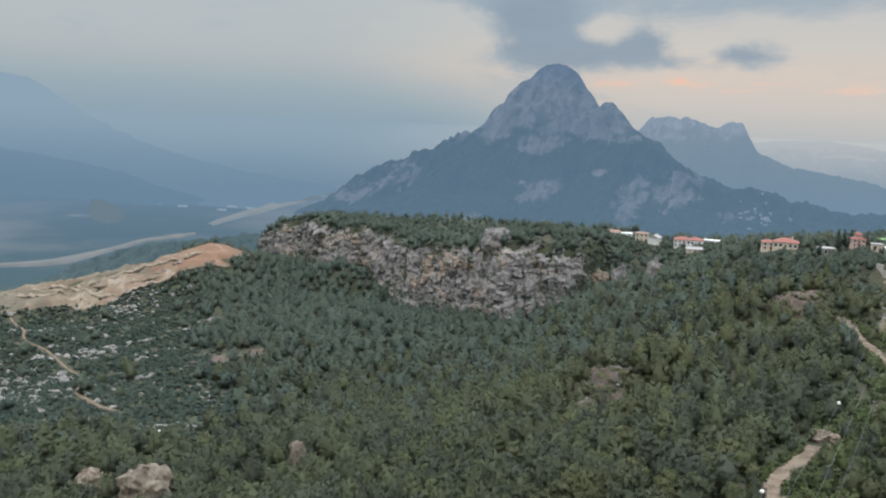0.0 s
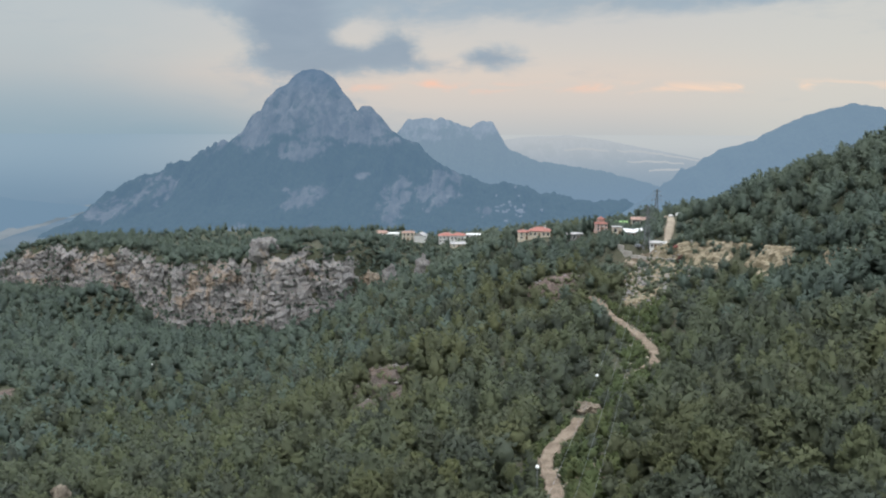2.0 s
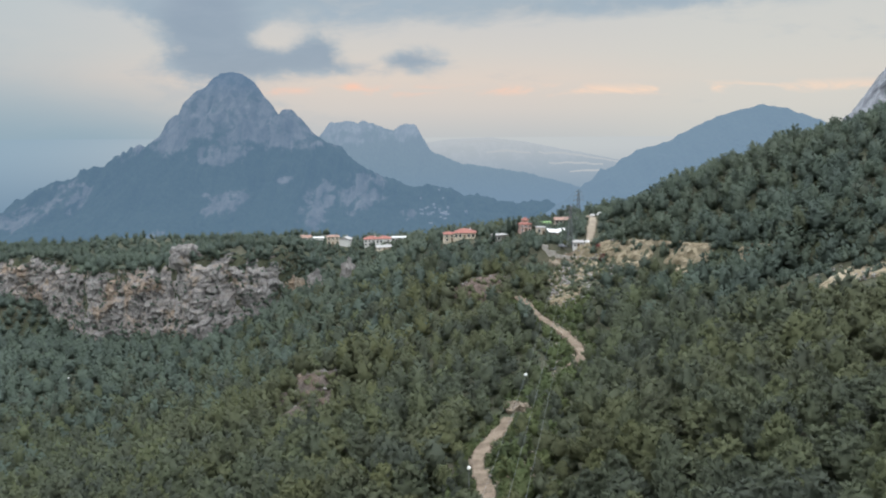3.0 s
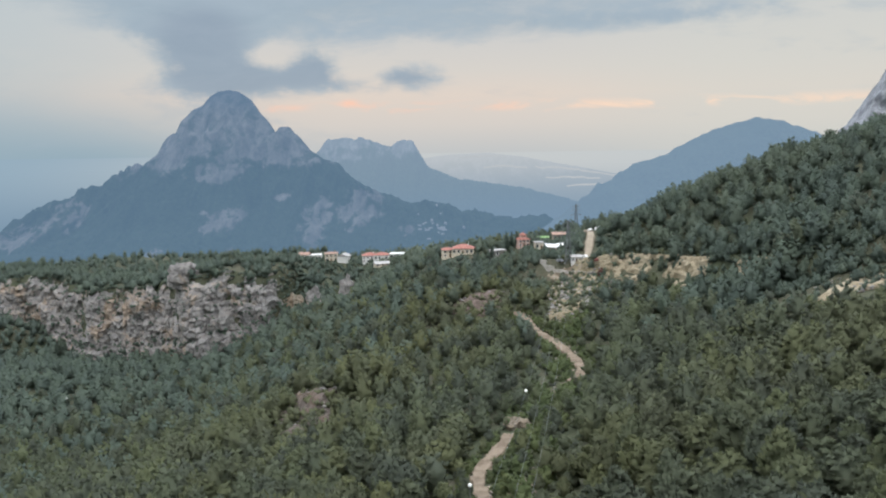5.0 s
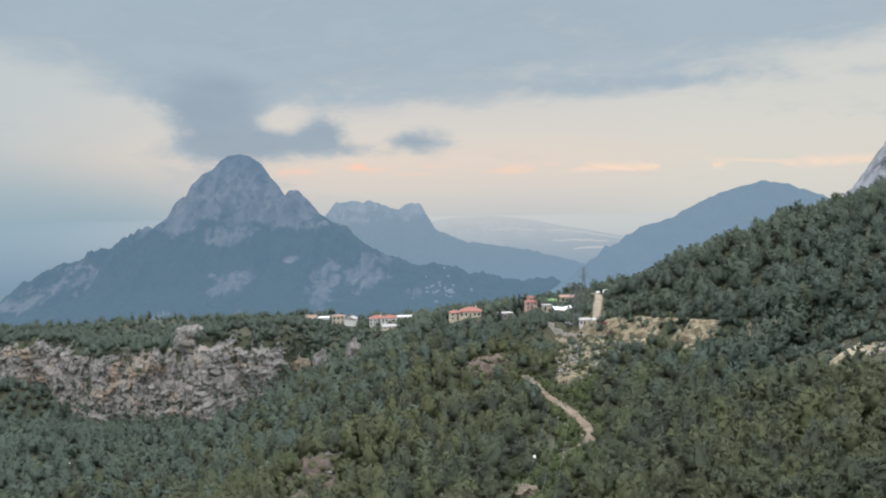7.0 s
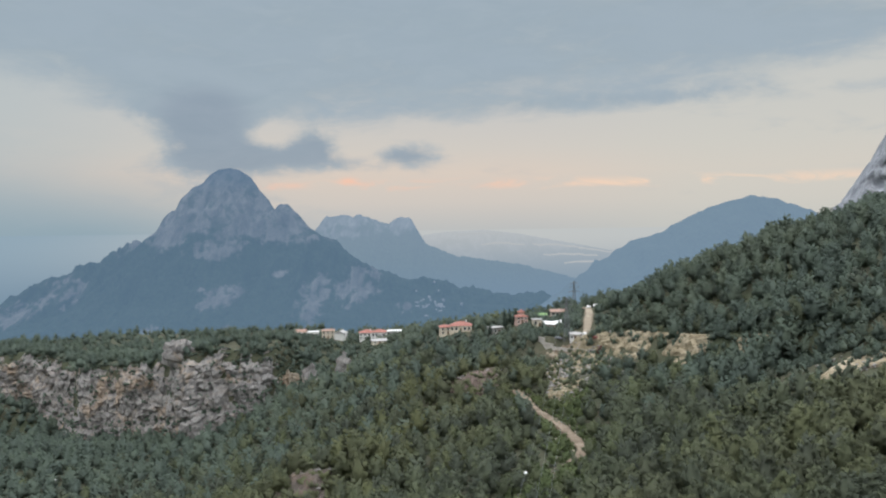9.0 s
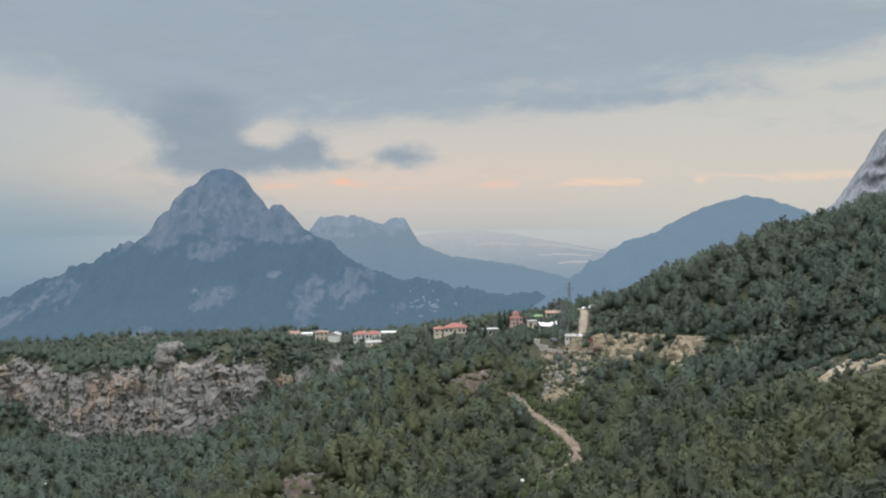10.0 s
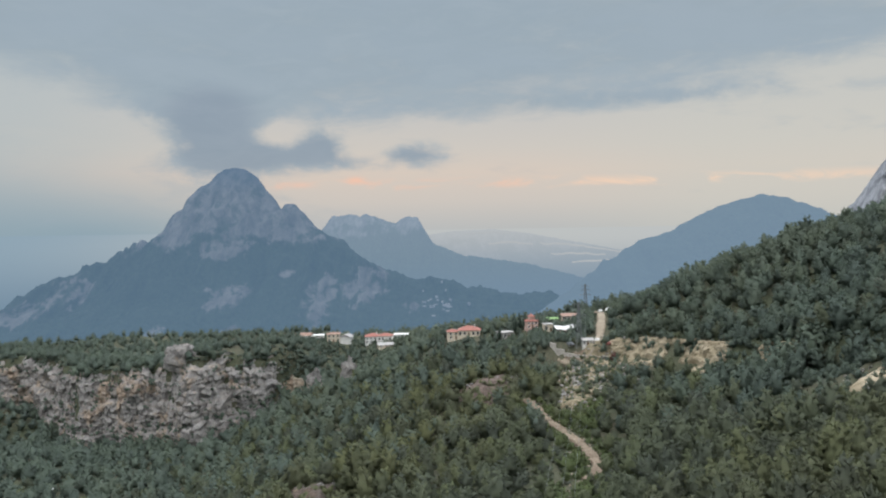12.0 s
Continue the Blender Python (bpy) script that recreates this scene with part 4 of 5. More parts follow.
def scatter():
    rng = np.random.default_rng(5)
    step = 6.3
    gx, gy = np.meshgrid(np.arange(-640, 440, step), np.arange(60, 905, step))
    gx, gy = gx.ravel() + rng.uniform(-2.4, 2.4, gx.size), gy.ravel() + rng.uniform(-2.4, 2.4, gx.size)
    az = np.degrees(np.arctan2(gx, gy))
    ok = (az > -49) & (az < 32) & (np.hypot(gx, gy) > 112) & ~bare_share(gx, gy) & ~((gx > 150) & (gy > 480))
    rim = np.interp(gx, (-900, -520, -300, -60, 50, 130, 220, 420), (560, 735, 900, 880, 590, 545, 620, 800))
    ok &= (gy < rim + np.where(gx < -420, 60, 25))
    stray = 45 * np.array([noise.fractal((a * 0.02, b * 0.02, 6.0), 1, 2, 3) for a, b in zip(gx, gy)])
    ok &= rng.random(gx.size) > 0.96 * scrubland(gx + stray, gy)
    b = gy - brow_line(gx)
    ok &= ~((gx < -60) & (b > 60) & (rng.random(gx.size) < 0.5))
    for cx, cy, r in YARDS:
        ok &= np.hypot(gx - cx, (gy - cy) * np.where(gy < cy, 0.75, 1.0)) > r * rng.uniform(0.45, 0.85, gx.size)
    ok &= ~((line_gap(gx, gy, SWATH) < 5.5) & (rng.random(gx.size) < 0.75))
    return gx[ok], gy[ok], rng


TREE_GROUP = "pines on the hillside"


def make_forest():
    x, y, rng = scatter()
    z = ground_z(x, y) - 0.3
    clump = np.array([0.5 + 0.5 * noise.noise((a * 0.03, b * 0.03, 1.0)) for a, b in zip(x, y)])
    tall = rng.uniform(0.62, 1.28, len(x)) * (0.85 + 0.4 * clump) * np.where(line_gap(x, y, SWATH) < 15, 0.58, 1.0)
    near_house = np.min([np.hypot(x - a, y - b) for a, b, _ in YARDS], axis=0)
    tall *= 0.5 + 0.5 * ramp((near_house - 12) / 28)
    tall *= np.where((x < -60) & (y > brow_line(x)), 0.72, 1.0)
    for cx, cy in ((-42, 262), (24, 362), (-128, 215)):  # young trees below the clearings
        tall *= 1 - 0.5 * np.exp(-((x - cx) / 16) ** 2 - ((y - cy) / 14) ** 2)
    low = cut_offset(x, y)
    tall *= np.where((line_gap(x, y, [(128, 285), (153, 262)]) < 18) & (low < 4), 0.6, 1.0)
    tall *= np.where((low < 0) & (low > -34) & (y > 330) & (y < 425), 0.66, 1.0)
    width = 3.6 * tall * rng.uniform(0.8, 1.2, len(x))
    height = 3.3 * tall * rng.uniform(0.85, 1.3, len(x))
    order = np.argsort(np.hypot(x - 20, y))
    close, rest = order[:300], order[300:]
    # the closest pines, one by one
    models = []
    for k in range(6):
        v, f, soft = crown_shape(np.random.default_rng(40 + k), 34, 26, 0.14, 1.0, 0.05 + (k % 3) * 0.2, 6, 9)
        trunk_bm = bmesh.new()
        bmesh.ops.create_cone(trunk_bm, segments=7, radius1=0.075, radius2=0.02, depth=2.2, cap_ends=True, matrix=Matrix.Translation((0, 0, 0.5)))
        for j in range(5):
            a = j * 2.4 + k
            limb = Matrix.Translation((0.22 * math.cos(a), 0.22 * math.sin(a), 0.45 + 0.2 * j)) @ Matrix.Rotation(a, 4, "Z") @ Matrix.Rotation(radians(62), 4, "Y")
            bmesh.ops.create_cone(trunk_bm, segments=5, radius1=0.03, radius2=0.01, depth=0.55, cap_ends=False, matrix=limb)
        tree = new("pine_tree")
        soften(mesh_object("crown", v + np.array([0, 0, 0.35]), f, [MAT["pine"]], tree), soft)
        me = bpy.data.meshes.new("trunk")
        trunk_bm.to_mesh(me)
        trunk_bm.free()
        me.materials.append(MAT["bark"])
        new("trunk", me).parent = tree
        tagged(tree, "green pine with a clumpy rounded crown", "tree", TREE_GROUP)
        models.append(tree)
    for n, i in enumerate(close):
        m = Matrix.Translation((x[i], y[i], z[i] + 0.9)) @ Matrix.Rotation(rng.uniform(0, 6.28), 4, "Z") @ Matrix.Diagonal((width[i], width[i], height[i], 1))
        if n < 6:
            models[n].matrix_basis = m
        else:
            t = copy_thing(models[n % 6], Matrix())
            t.matrix_basis = m
    gx, gy = np.meshgrid(np.arange(-165, 170, 7.2), np.arange(-150, 165, 7.2))
    gx, gy = (g.ravel() + rng.uniform(-2, 2, g.size) for g in (gx, gy))
    az, r = np.degrees(np.arctan2(gx, gy)), np.hypot(gx, gy)
    pick = (r < 175) & ((r < 109) | (az < -50) | (az > 33)) & (line_gap(gx, gy, [(8, 90), (8, 125)]) > 5) & (np.hypot(gx + 5, gy - 20) > 7)
    gx, gy = gx[pick], gy[pick]
    near = [crown_shape(np.random.default_rng(100 + k), 22, 11, 0.17, 1.0, (k % 5) * 0.1, 5, 8) for k in range(10)]
    few = near + [crown_shape(np.random.default_rng(200 + k), 6, 2, 0.3, 1.0, (k % 3) * 0.2, 3, 5) for k in range(5)]
    grow = rng.uniform(0.85, 1.4, len(gx))
    which = np.where(np.hypot(gx, gy - 8) < 60, rng.integers(0, 10, len(gx)), rng.integers(10, 15, len(gx)))
    rows = np.stack([which, gx, gy, ground_z(gx, gy) + 0.6, 3.5 * grow, 3.3 * grow, rng.uniform(0, 6.28, len(gx))], 1)
    v, f = joined(few, rows)
    tagged(tint_each(mesh_object("slope_pines", v, f, [MAT["pine"]]), few, rows, rng), "green pine woods on the slope under the cabin", "forest", kind="stuff")
    mid = [crown_shape(np.random.default_rng(60 + k), 16, 6, 0.2, 1.0, (k % 5) * 0.1, 4, 7) for k in range(10)]
    far = [crown_shape(np.random.default_rng(80 + k), 10, 3, 0.24, 1.0, (k % 4) * 0.08, 3, 6) for k in range(8)]
    # scattered distance, raised on the hill, past which pines get the haze-tinted colour
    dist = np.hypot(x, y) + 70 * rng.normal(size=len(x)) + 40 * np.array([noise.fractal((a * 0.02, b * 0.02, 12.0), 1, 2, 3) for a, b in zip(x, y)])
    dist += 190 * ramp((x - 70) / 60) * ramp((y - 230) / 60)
    dist[np.hypot(x, y) < 300] = 0
    for name, label, shapes, mat, pick in (("near_pine_forest", "dense green pine forest with full crowns", near, MAT["pine"], rest[np.hypot(x, y)[rest] < 255]), ("pine_forest", "dense green pine forest covering the hillside", mid, MAT["pine"], rest[(dist[rest] < 430) & (np.hypot(x, y)[rest] >= 255)]), ("hill_pine_forest", "dark pine woods on the hill beside the road, tinted blue-green for haze", mid, MAT["hazed_pine"], rest[(dist[rest] >= 430) & (x[rest] >= 60)]), ("far_pine_forest", "distant pine woods on the plateau, tinted blue-green for haze", far, MAT["hazed_pine"], rest[(dist[rest] >= 430) & (x[rest] < 60) & (rng.random(len(rest)) < 0.85)])):
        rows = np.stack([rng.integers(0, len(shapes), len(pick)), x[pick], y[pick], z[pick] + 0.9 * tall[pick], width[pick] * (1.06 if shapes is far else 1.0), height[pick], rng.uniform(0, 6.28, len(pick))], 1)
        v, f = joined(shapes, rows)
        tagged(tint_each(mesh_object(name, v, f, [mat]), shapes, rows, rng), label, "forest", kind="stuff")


make_forest()


def make_undergrowth():
    """Low shrubs and saplings that fill the gaps between the pines."""
    rng = np.random.default_rng(77)
    x, y = rng.uniform(-230, 190, 9500), rng.uniform(95, 430, 9500)
    az = np.degrees(np.arctan2(x, y))
    ok = (az > -48) & (az < 32) & ~bare_share(x, y) & (rng.random(len(x)) > scrubland(x, y)) & (rng.random(len(x)) < 0.8)
    x, y = x[ok], y[ok]
    shapes = [crown_shape(np.random.default_rng(400 + k), 2, 3, 0.34, 0.6, 0.0, 2, 4) for k in range(6)]
    size = rng.uniform(0.7, 1.7, len(x))
    rows = np.stack([rng.integers(0, 6, len(x)), x, y, ground_z(x, y) - 0.1, size, size * rng.uniform(0.8, 1.5, len(x)), rng.uniform(0, 6.28, len(x))], 1)
    v, f = joined(shapes, rows)
    tagged(tint_each(mesh_object("undergrowth", v, f, [MAT["pine"]]), shapes, rows, rng), "low green shrubs and saplings between the pines", "bushes", kind="stuff")


make_undergrowth()


# ---------------------------------------------------------------- rocks, boulders, scrub
def rock_mesh(rng, detail, rough, flat=0.7, seed=0.0):
    """A broken limestone lump of about 1 unit across, resting on z = 0."""
    bm = bmesh.new()
    bmesh.ops.create_icosphere(bm, subdivisions=detail, radius=0.5)
    for v in bm.verts:
        p = v.co.normalized()
        cell = noise.cell((p.x * 2.2 + seed, p.y * 2.2, p.z * 2.2 + seed))
        r = 0.5 * (1 + rough * (noise.fractal(p * 1.7 + Vector((seed, 0, 0)), 1.0, 2.0, 4) + 0.35 * cell))
        v.co = Vector((p.x * r, p.y * r, max(p.z * r * flat + 0.25 * flat, -0.12)))
    return bm


def part(name, bm, mat, parent=None, label=""):
    me = bpy.data.meshes.new(name)
    bm.to_mesh(me)
    bm.free()
    me.materials.append(mat)
    ob = new(name, me)
    ob.parent = parent
    if label:
        ob["label"] = label
    return ob


def make_outcrop(label, x, y, wide, deep, tall, seed, mat, sink=1.0, turn=0.0, name="rock_outcrop"):
    bm = rock_mesh(None, 4, 0.3, 1.0, seed)
    bmesh.ops.transform(bm, matrix=Matrix.Diagonal((wide, deep, tall, 1)), verts=bm.verts)
    for v in bm.verts:
        v.co += 0.45 * Vector(noise.turbulence_vector(v.co * 0.6 + Vector((seed, 0, 0)), 3, False))
        v.co += Vector((v.co.x, v.co.y, 0)).normalized() * 0.9 * (noise.cell(Vector((v.co.x / 2.3 + seed, v.co.y / 2.3, v.co.z / 3.6))) - 0.5)
    ob = part(name, bm, mat)
    ob.matrix_basis = pose(x, y, float(ground_z(x, y)) - sink, 0, 0, turn)
    return tagged(ob, label, "rock")


make_outcrop("large pale limestone boulder rising from pine forest", -151, 183, 16, 13, 15, 3.1, MAT["boulder"], 1.6, 20, "boulder")
make_outcrop("smaller tan boulder half hidden by trees", -178, 191, 9, 8, 10, 6.2, MAT["boulder"], 2.0, 60, "boulder")
make_outcrop("grey rock spire standing among pines", -131, 234, 7, 6, 14, 9.3, MAT["boulder"], 2.0, 10, "boulder")
make_outcrop("square grey rock tower on the cliff's brow", -160, 561, 23, 14, 20, 12.4, MAT["cliff"], 4.0)
make_outcrop("tan rock buttress beside the cliff", -89, 563, 16, 9, 25, 15.5, MAT["boulder"], 6.0)
make_outcrop("pale grey crag above the forest", -74, 558, 13, 9, 26, 18.6, MAT["cliff"], 6.0)
make_outcrop("narrow pinkish crag above the forest", -51, 542, 11, 8, 27, 21.7, MAT["cliff"], 6.0)
make_outcrop("grey rock ledge beside the dirt track", 25.5, 231, 8, 6, 6.5, 24.8, MAT["boulder"], 2.2)
make_outcrop("grey broken rock beside the dirt track", 20, 173, 6, 5, 4, 27.9, MAT["boulder"], 0.9)
make_outcrop("pinkish rock ledge at the top of the scar", -46, 309, 7, 4, 4, 31.0, MAT["cliff"], 1.0)
make_outcrop("pale rock ledge beside the reddish bank", 9, 402, 7, 4, 4, 37.2, MAT["stone"], 0.6)


def loose_rocks(name, label, x, y, size, rng, mat, sink=0.25):
    shapes = []
    for k in range(6):
        bm = rock_mesh(None, 1, 0.5, 0.75, k * 2.3)
        bm.verts.ensure_lookup_table()
        shapes.append((np.array([v.co[:] for v in bm.verts]), np.array([[v.index for v in f.verts] for f in bm.faces])))
        bm.free()
    rows = np.stack([rng.integers(0, 6, len(x)), x, y, ground_z(x, y) - sink * size * 0.3, size * rng.uniform(0.8, 1.5, len(x)), size * rng.uniform(0.6, 1.1, len(x)), rng.uniform(0, 6.28, len(x))], 1)
    v, f = joined(shapes, rows)
    tagged(mesh_object(name, v, f, [mat], smooth=False), label, "rocks", kind="stuff")


def make_scrub():
    rng = np.random.default_rng(9)
    x, y = rng.uniform(-640, -120, 42000), rng.uniform(190, 660, 42000)
    share = scrubland(x, y)
    clump = np.array([noise.fractal((a * 0.035, b * 0.035, 4.0), 1, 2, 3) for a, b in zip(x, y)])
    ok = (rng.random(len(x)) < share * (0.8 + 0.5 * clump)) & ~bare_share(x, y) & (np.degrees(np.arctan2(x, y)) > -52)
    bx, by = x[ok], y[ok]
    shapes = [crown_shape(np.random.default_rng(120 + k), 1, 4, 0.4, 0.5, 0.0, 2, 4) for k in range(6)]
    size = rng.uniform(1.0, 2.9, len(bx))
    rows = np.stack([rng.integers(0, 6, len(bx)), bx, by, ground_z(bx, by) - 0.1, size, size * rng.uniform(0.6, 1.0, len(bx)), rng.uniform(0, 6.28, len(bx))], 1)
    v, f = joined(shapes, rows)
    tagged(tint_each(mesh_object("scrub", v, f, [MAT["scrub"]]), shapes, rows, rng), "low evergreen bushes on a stony slope", "bushes", kind="stuff")
    x, y = rng.uniform(-640, -120, 44000), rng.uniform(190, 660, 44000)
    band = np.array([noise.fractal(((0.58 * a + 0.81 * b) * 0.013, (0.81 * a - 0.58 * b) * 0.07, 8.0), 1, 2, 4) for a, b in zip(x, y)])  # along the strike of the beds
    ok = (rng.random(len(x)) < 0.5 * scrubland(x, y) * ramp((band - 0.04 + 0.3 * ramp((-230 - x) / 160) * ramp((430 - y) / 90)) / 0.4)) & (line_gap(x, y, HILL_PATH) > 3) & (np.degrees(np.arctan2(x, y)) > -52)
    size = (0.8 + 3.0 * rng.random(ok.sum()) ** 2.2) * (1 + 0.5 * ramp((-280 - x[ok]) / 80))
    loose_rocks("slope_rocks", "scattered pale limestone rocks on the scrub slope", x[ok], y[ok], size, rng, MAT["stone"])
    t = rng.integers(0, len(SWATH) - 1, 420)
    p, q, u = np.array(SWATH)[t], np.array(SWATH)[t + 1], rng.random((420, 1))
    c = p + (q - p) * u + rng.normal(0, 3.2, (420, 2))
    ok = (rng.random(420) < np.where(c[:, 1] > 340, 1.0, 0.35)) & (line_gap(c[:, 0], c[:, 1], UPPER_TRACK) > 2.4) & (line_gap(c[:, 0], c[:, 1], LOWER_TRACK) > 2.4)
    loose_rocks("swath_rocks", "pale rubble in the cleared strip", c[ok, 0], c[ok, 1], rng.uniform(0.4, 1.6, ok.sum()), rng, MAT["boulder"])
    s = smooth_line(CUT, 1.1)
    c = s + rng.normal(0, 1.6, s.shape) - np.array([0.83, 0.56]) * 8
    loose_rocks("bank_rubble", "loose stones at the foot of the cut bank", c[:, 0], c[:, 1], rng.uniform(0.4, 1.6, len(c)), rng, MAT["stone"])
    verge = np.vstack([smooth_line(LOWER_TRACK, 0.8), smooth_line(UPPER_TRACK, 0.8)])
    c = verge + rng.choice((-1.0, 1.0), (len(verge), 1)) * rng.uniform(1.5, 3.6, verge.shape) * np.array([1.0, 0.3])
    loose_rocks("verge_stones", "small stones pushed to the edges of the tracks", c[:, 0], c[:, 1], rng.uniform(0.3, 1.0, len(c)), rng, MAT["boulder"], -2.0)
    # shrubs and stones that break up the bare scars
    c = np.vstack([rng.normal(0, 1, (520, 2)) * (10, 11) + (-42, 291), rng.normal(0, 1, (150, 2)) * (11, 8) + (25, 392), rng.normal(0, 1, (60, 2)) * (7, 12) + (70, 393), rng.normal(0, 1, (60, 2)) * (5, 9) + (60, 366)])
    size = rng.uniform(0.6, 2.4, len(c))
    rows = np.stack([rng.integers(0, 6, len(c)), c[:, 0], c[:, 1], ground_z(c[:, 0], c[:, 1]) + 0.4, size, size * rng.uniform(0.7, 1.4, len(c)), rng.uniform(0, 6.28, len(c))], 1)
    v, f = joined(shapes, rows)
    tagged(tint_each(mesh_object("scar_shrubs", v, f, [MAT["pine"]]), shapes, rows, rng), "low shrubs on the bare scars", "bushes", kind="stuff")
    c = np.vstack([rng.normal(0, 1, (140, 2)) * (8, 7) + (-43, 298), rng.normal(0, 1, (50, 2)) * (11, 3) + (25, 401), rng.normal(0, 1, (600, 2)) * (8, 11) + (70, 392), rng.normal(0, 1, (160, 2)) * (4, 9) + (60, 365), rng.normal(0, 1, (80, 2)) * (6, 2) + (146, 276)])
    loose_rocks("scar_rocks", "pale broken stones on the bare scars", c[:, 0], c[:, 1], rng.uniform(0.4, 1.7, len(c)), rng, MAT["stone"], -1.0)
    # bushes on the cliff's ledges, about its foot and in a few clefts
    held = LEDGES[rng.integers(0, len(LEDGES), 1700)]
    held = held[np.array([noise.fractal((a / 22, c / 12, 3.0), 1, 2, 3) for a, b, c in held]) > 0.02]
    cleft = FACE[rng.integers(0, len(FACE), 1700)]
    cleft = cleft[np.array([noise.fractal((a / 17, c / 15, 8.0), 1, 2, 3) for a, b, c in cleft]) > 0.16]
    cx = np.r_[rng.uniform(-515, -101, 900), rng.uniform(-97, -44, 300)]
    brow = brow_line(cx)
    lift = rng.random(len(cx)) ** 1.3 * np.where(cx < -97, 0.34, 1.0)
    foot, top = ground_z(cx, brow - 17), ground_z(cx, brow + 2)
    low = np.stack([cx, brow - 18.5 + 15 * lift**1.2, foot + (top - foot) * lift - 1.0], 1)
    ex = rng.uniform(-515, -85, 1400)
    ey = brow_line(ex) + rng.uniform(-8.0, 3.0, 1400)
    held = np.vstack([held, np.stack([ex, ey, ground_z(ex, ey)], 1)])
    wx = rng.uniform(-96, -38, 460)
    wy = brow_line(wx) + rng.uniform(-26.0, 4.0, 460)
    low = np.vstack([low, np.stack([wx, wy, ground_z(wx, wy)], 1)])
    spots = np.vstack([held, cleft, low])
    size = rng.uniform(0.6, 2.0, len(spots)) * np.r_[np.ones(len(held)), np.full(len(cleft), 0.6), np.full(len(low), 1.35)]
    rows = np.stack([rng.integers(0, 6, len(spots)), spots[:, 0], spots[:, 1] - 0.2, spots[:, 2] - 0.5, size, size * rng.uniform(0.7, 1.3, len(spots)), rng.uniform(0, 6.28, len(spots))], 1)
    v, f = joined(shapes, rows)
    # cliff bushes share the needle colour with haze mixed in
    tagged(tint_each(mesh_object("cliff_bushes", v, f, [MAT["hazed_pine"]]), shapes, rows, rng), "dark bushes clinging to the cliff ledges", "bushes", kind="stuff")


make_scrub()

# grey rock wall of the next mountain, to the east
WALL_ROCK = rock_material("grey_rock_wall", (0.165, 0.175, 0.198), (0.285, 0.295, 0.318), (0.26, 0.25, 0.25), (0.075, 0.082, 0.09), 0.16, 0.2)
make_mountain("rock_mountain", "bare grey limestone mountain face", [(454, 237), (466, 297), (475, 315), (480, 328), (491, 344), (502, 360), (513, 372), (516, 380), (520, 388), (545, 440), (590, 485), (710, 570), (850, 520), (990, 420)], 930, 150, 300, 200, WALL_ROCK, 9, 23.0, 2.0, 9.0, 9.0, 70)


# ---------------------------------------------------------------- village
WALLS = {
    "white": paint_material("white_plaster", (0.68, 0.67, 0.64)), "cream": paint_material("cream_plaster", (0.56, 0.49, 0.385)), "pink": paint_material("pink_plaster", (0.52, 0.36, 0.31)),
    "grey": paint_material("grey_plaster", (0.36, 0.35, 0.33)), "brown": paint_material("brown_plaster", (0.36, 0.30, 0.25)),
    "red_tile": paint_material("red_roof_tiles", (0.3, 0.135, 0.11), 0.4, 0.9), "brown_tile": paint_material("faded_roof_tiles", (0.30, 0.20, 0.16), 0.3, 0.9),
    "white_sheet": paint_material("white_sheet_roof", (0.68, 0.68, 0.67), 0.12), "green_sheet": paint_material("green_sheet_roof", (0.25, 0.42, 0.17), 0.2), "grey_sheet": paint_material("grey_sheet_roof", (0.36, 0.35, 0.34), 0.2),
    "glass": paint_material("dark_window_glass", (0.045, 0.05, 0.06), 0.1, 1.0, 0.15), "wood": paint_material("brown_door_wood", (0.13, 0.08, 0.05)), "steel": paint_material("grey_galvanised_steel", (0.20, 0.21, 0.22), 0.2, 0.5, 0.5),
    "dark_steel": paint_material("weathered_dark_steel", (0.15, 0.16, 0.165), 0.2, 0.5, 0.5), "concrete": paint_material("weathered_concrete", (0.4, 0.37, 0.33), 0.45),
    "ball": paint_material("white_marker_paint", (0.85, 0.85, 0.82), 0.05), "tyre": paint_material("black_tyre_rubber", (0.02, 0.02, 0.02), 0.1),
    "car_white": paint_material("white_car_paint", (0.70, 0.70, 0.69), 0.08, 0.6, 0.3), "car_red": paint_material("red_car_paint", (0.18, 0.06, 0.05), 0.1, 0.6, 0.3), "car_grey": paint_material("grey_car_paint", (0.22, 0.23, 0.25), 0.1, 0.6, 0.3),
}


def box(bm, x0, x1, y0, y1, z0, z1, bevel=0.0):
    m = Matrix.LocRotScale(((x0 + x1) / 2, (y0 + y1) / 2, (z0 + z1) / 2), None, (x1 - x0, y1 - y0, z1 - z0))
    made = bmesh.ops.create_cube(bm, size=1, matrix=m)
    if bevel:
        bmesh.ops.bevel(bm, geom=list({e for v in made["verts"] for e in v.link_edges}), offset=bevel, segments=2, affect="EDGES", profile=0.5)
    return bm


def rod(bm, a, b, r, n=6):
    a, b = Vector(a), Vector(b)
    m = Matrix.Translation((a + b) / 2) @ (b - a).to_track_quat("Z", "Y").to_matrix().to_4x4()
    bmesh.ops.create_cone(bm, segments=n, radius1=r, radius2=r, depth=(b - a).length, cap_ends=True, matrix=m)


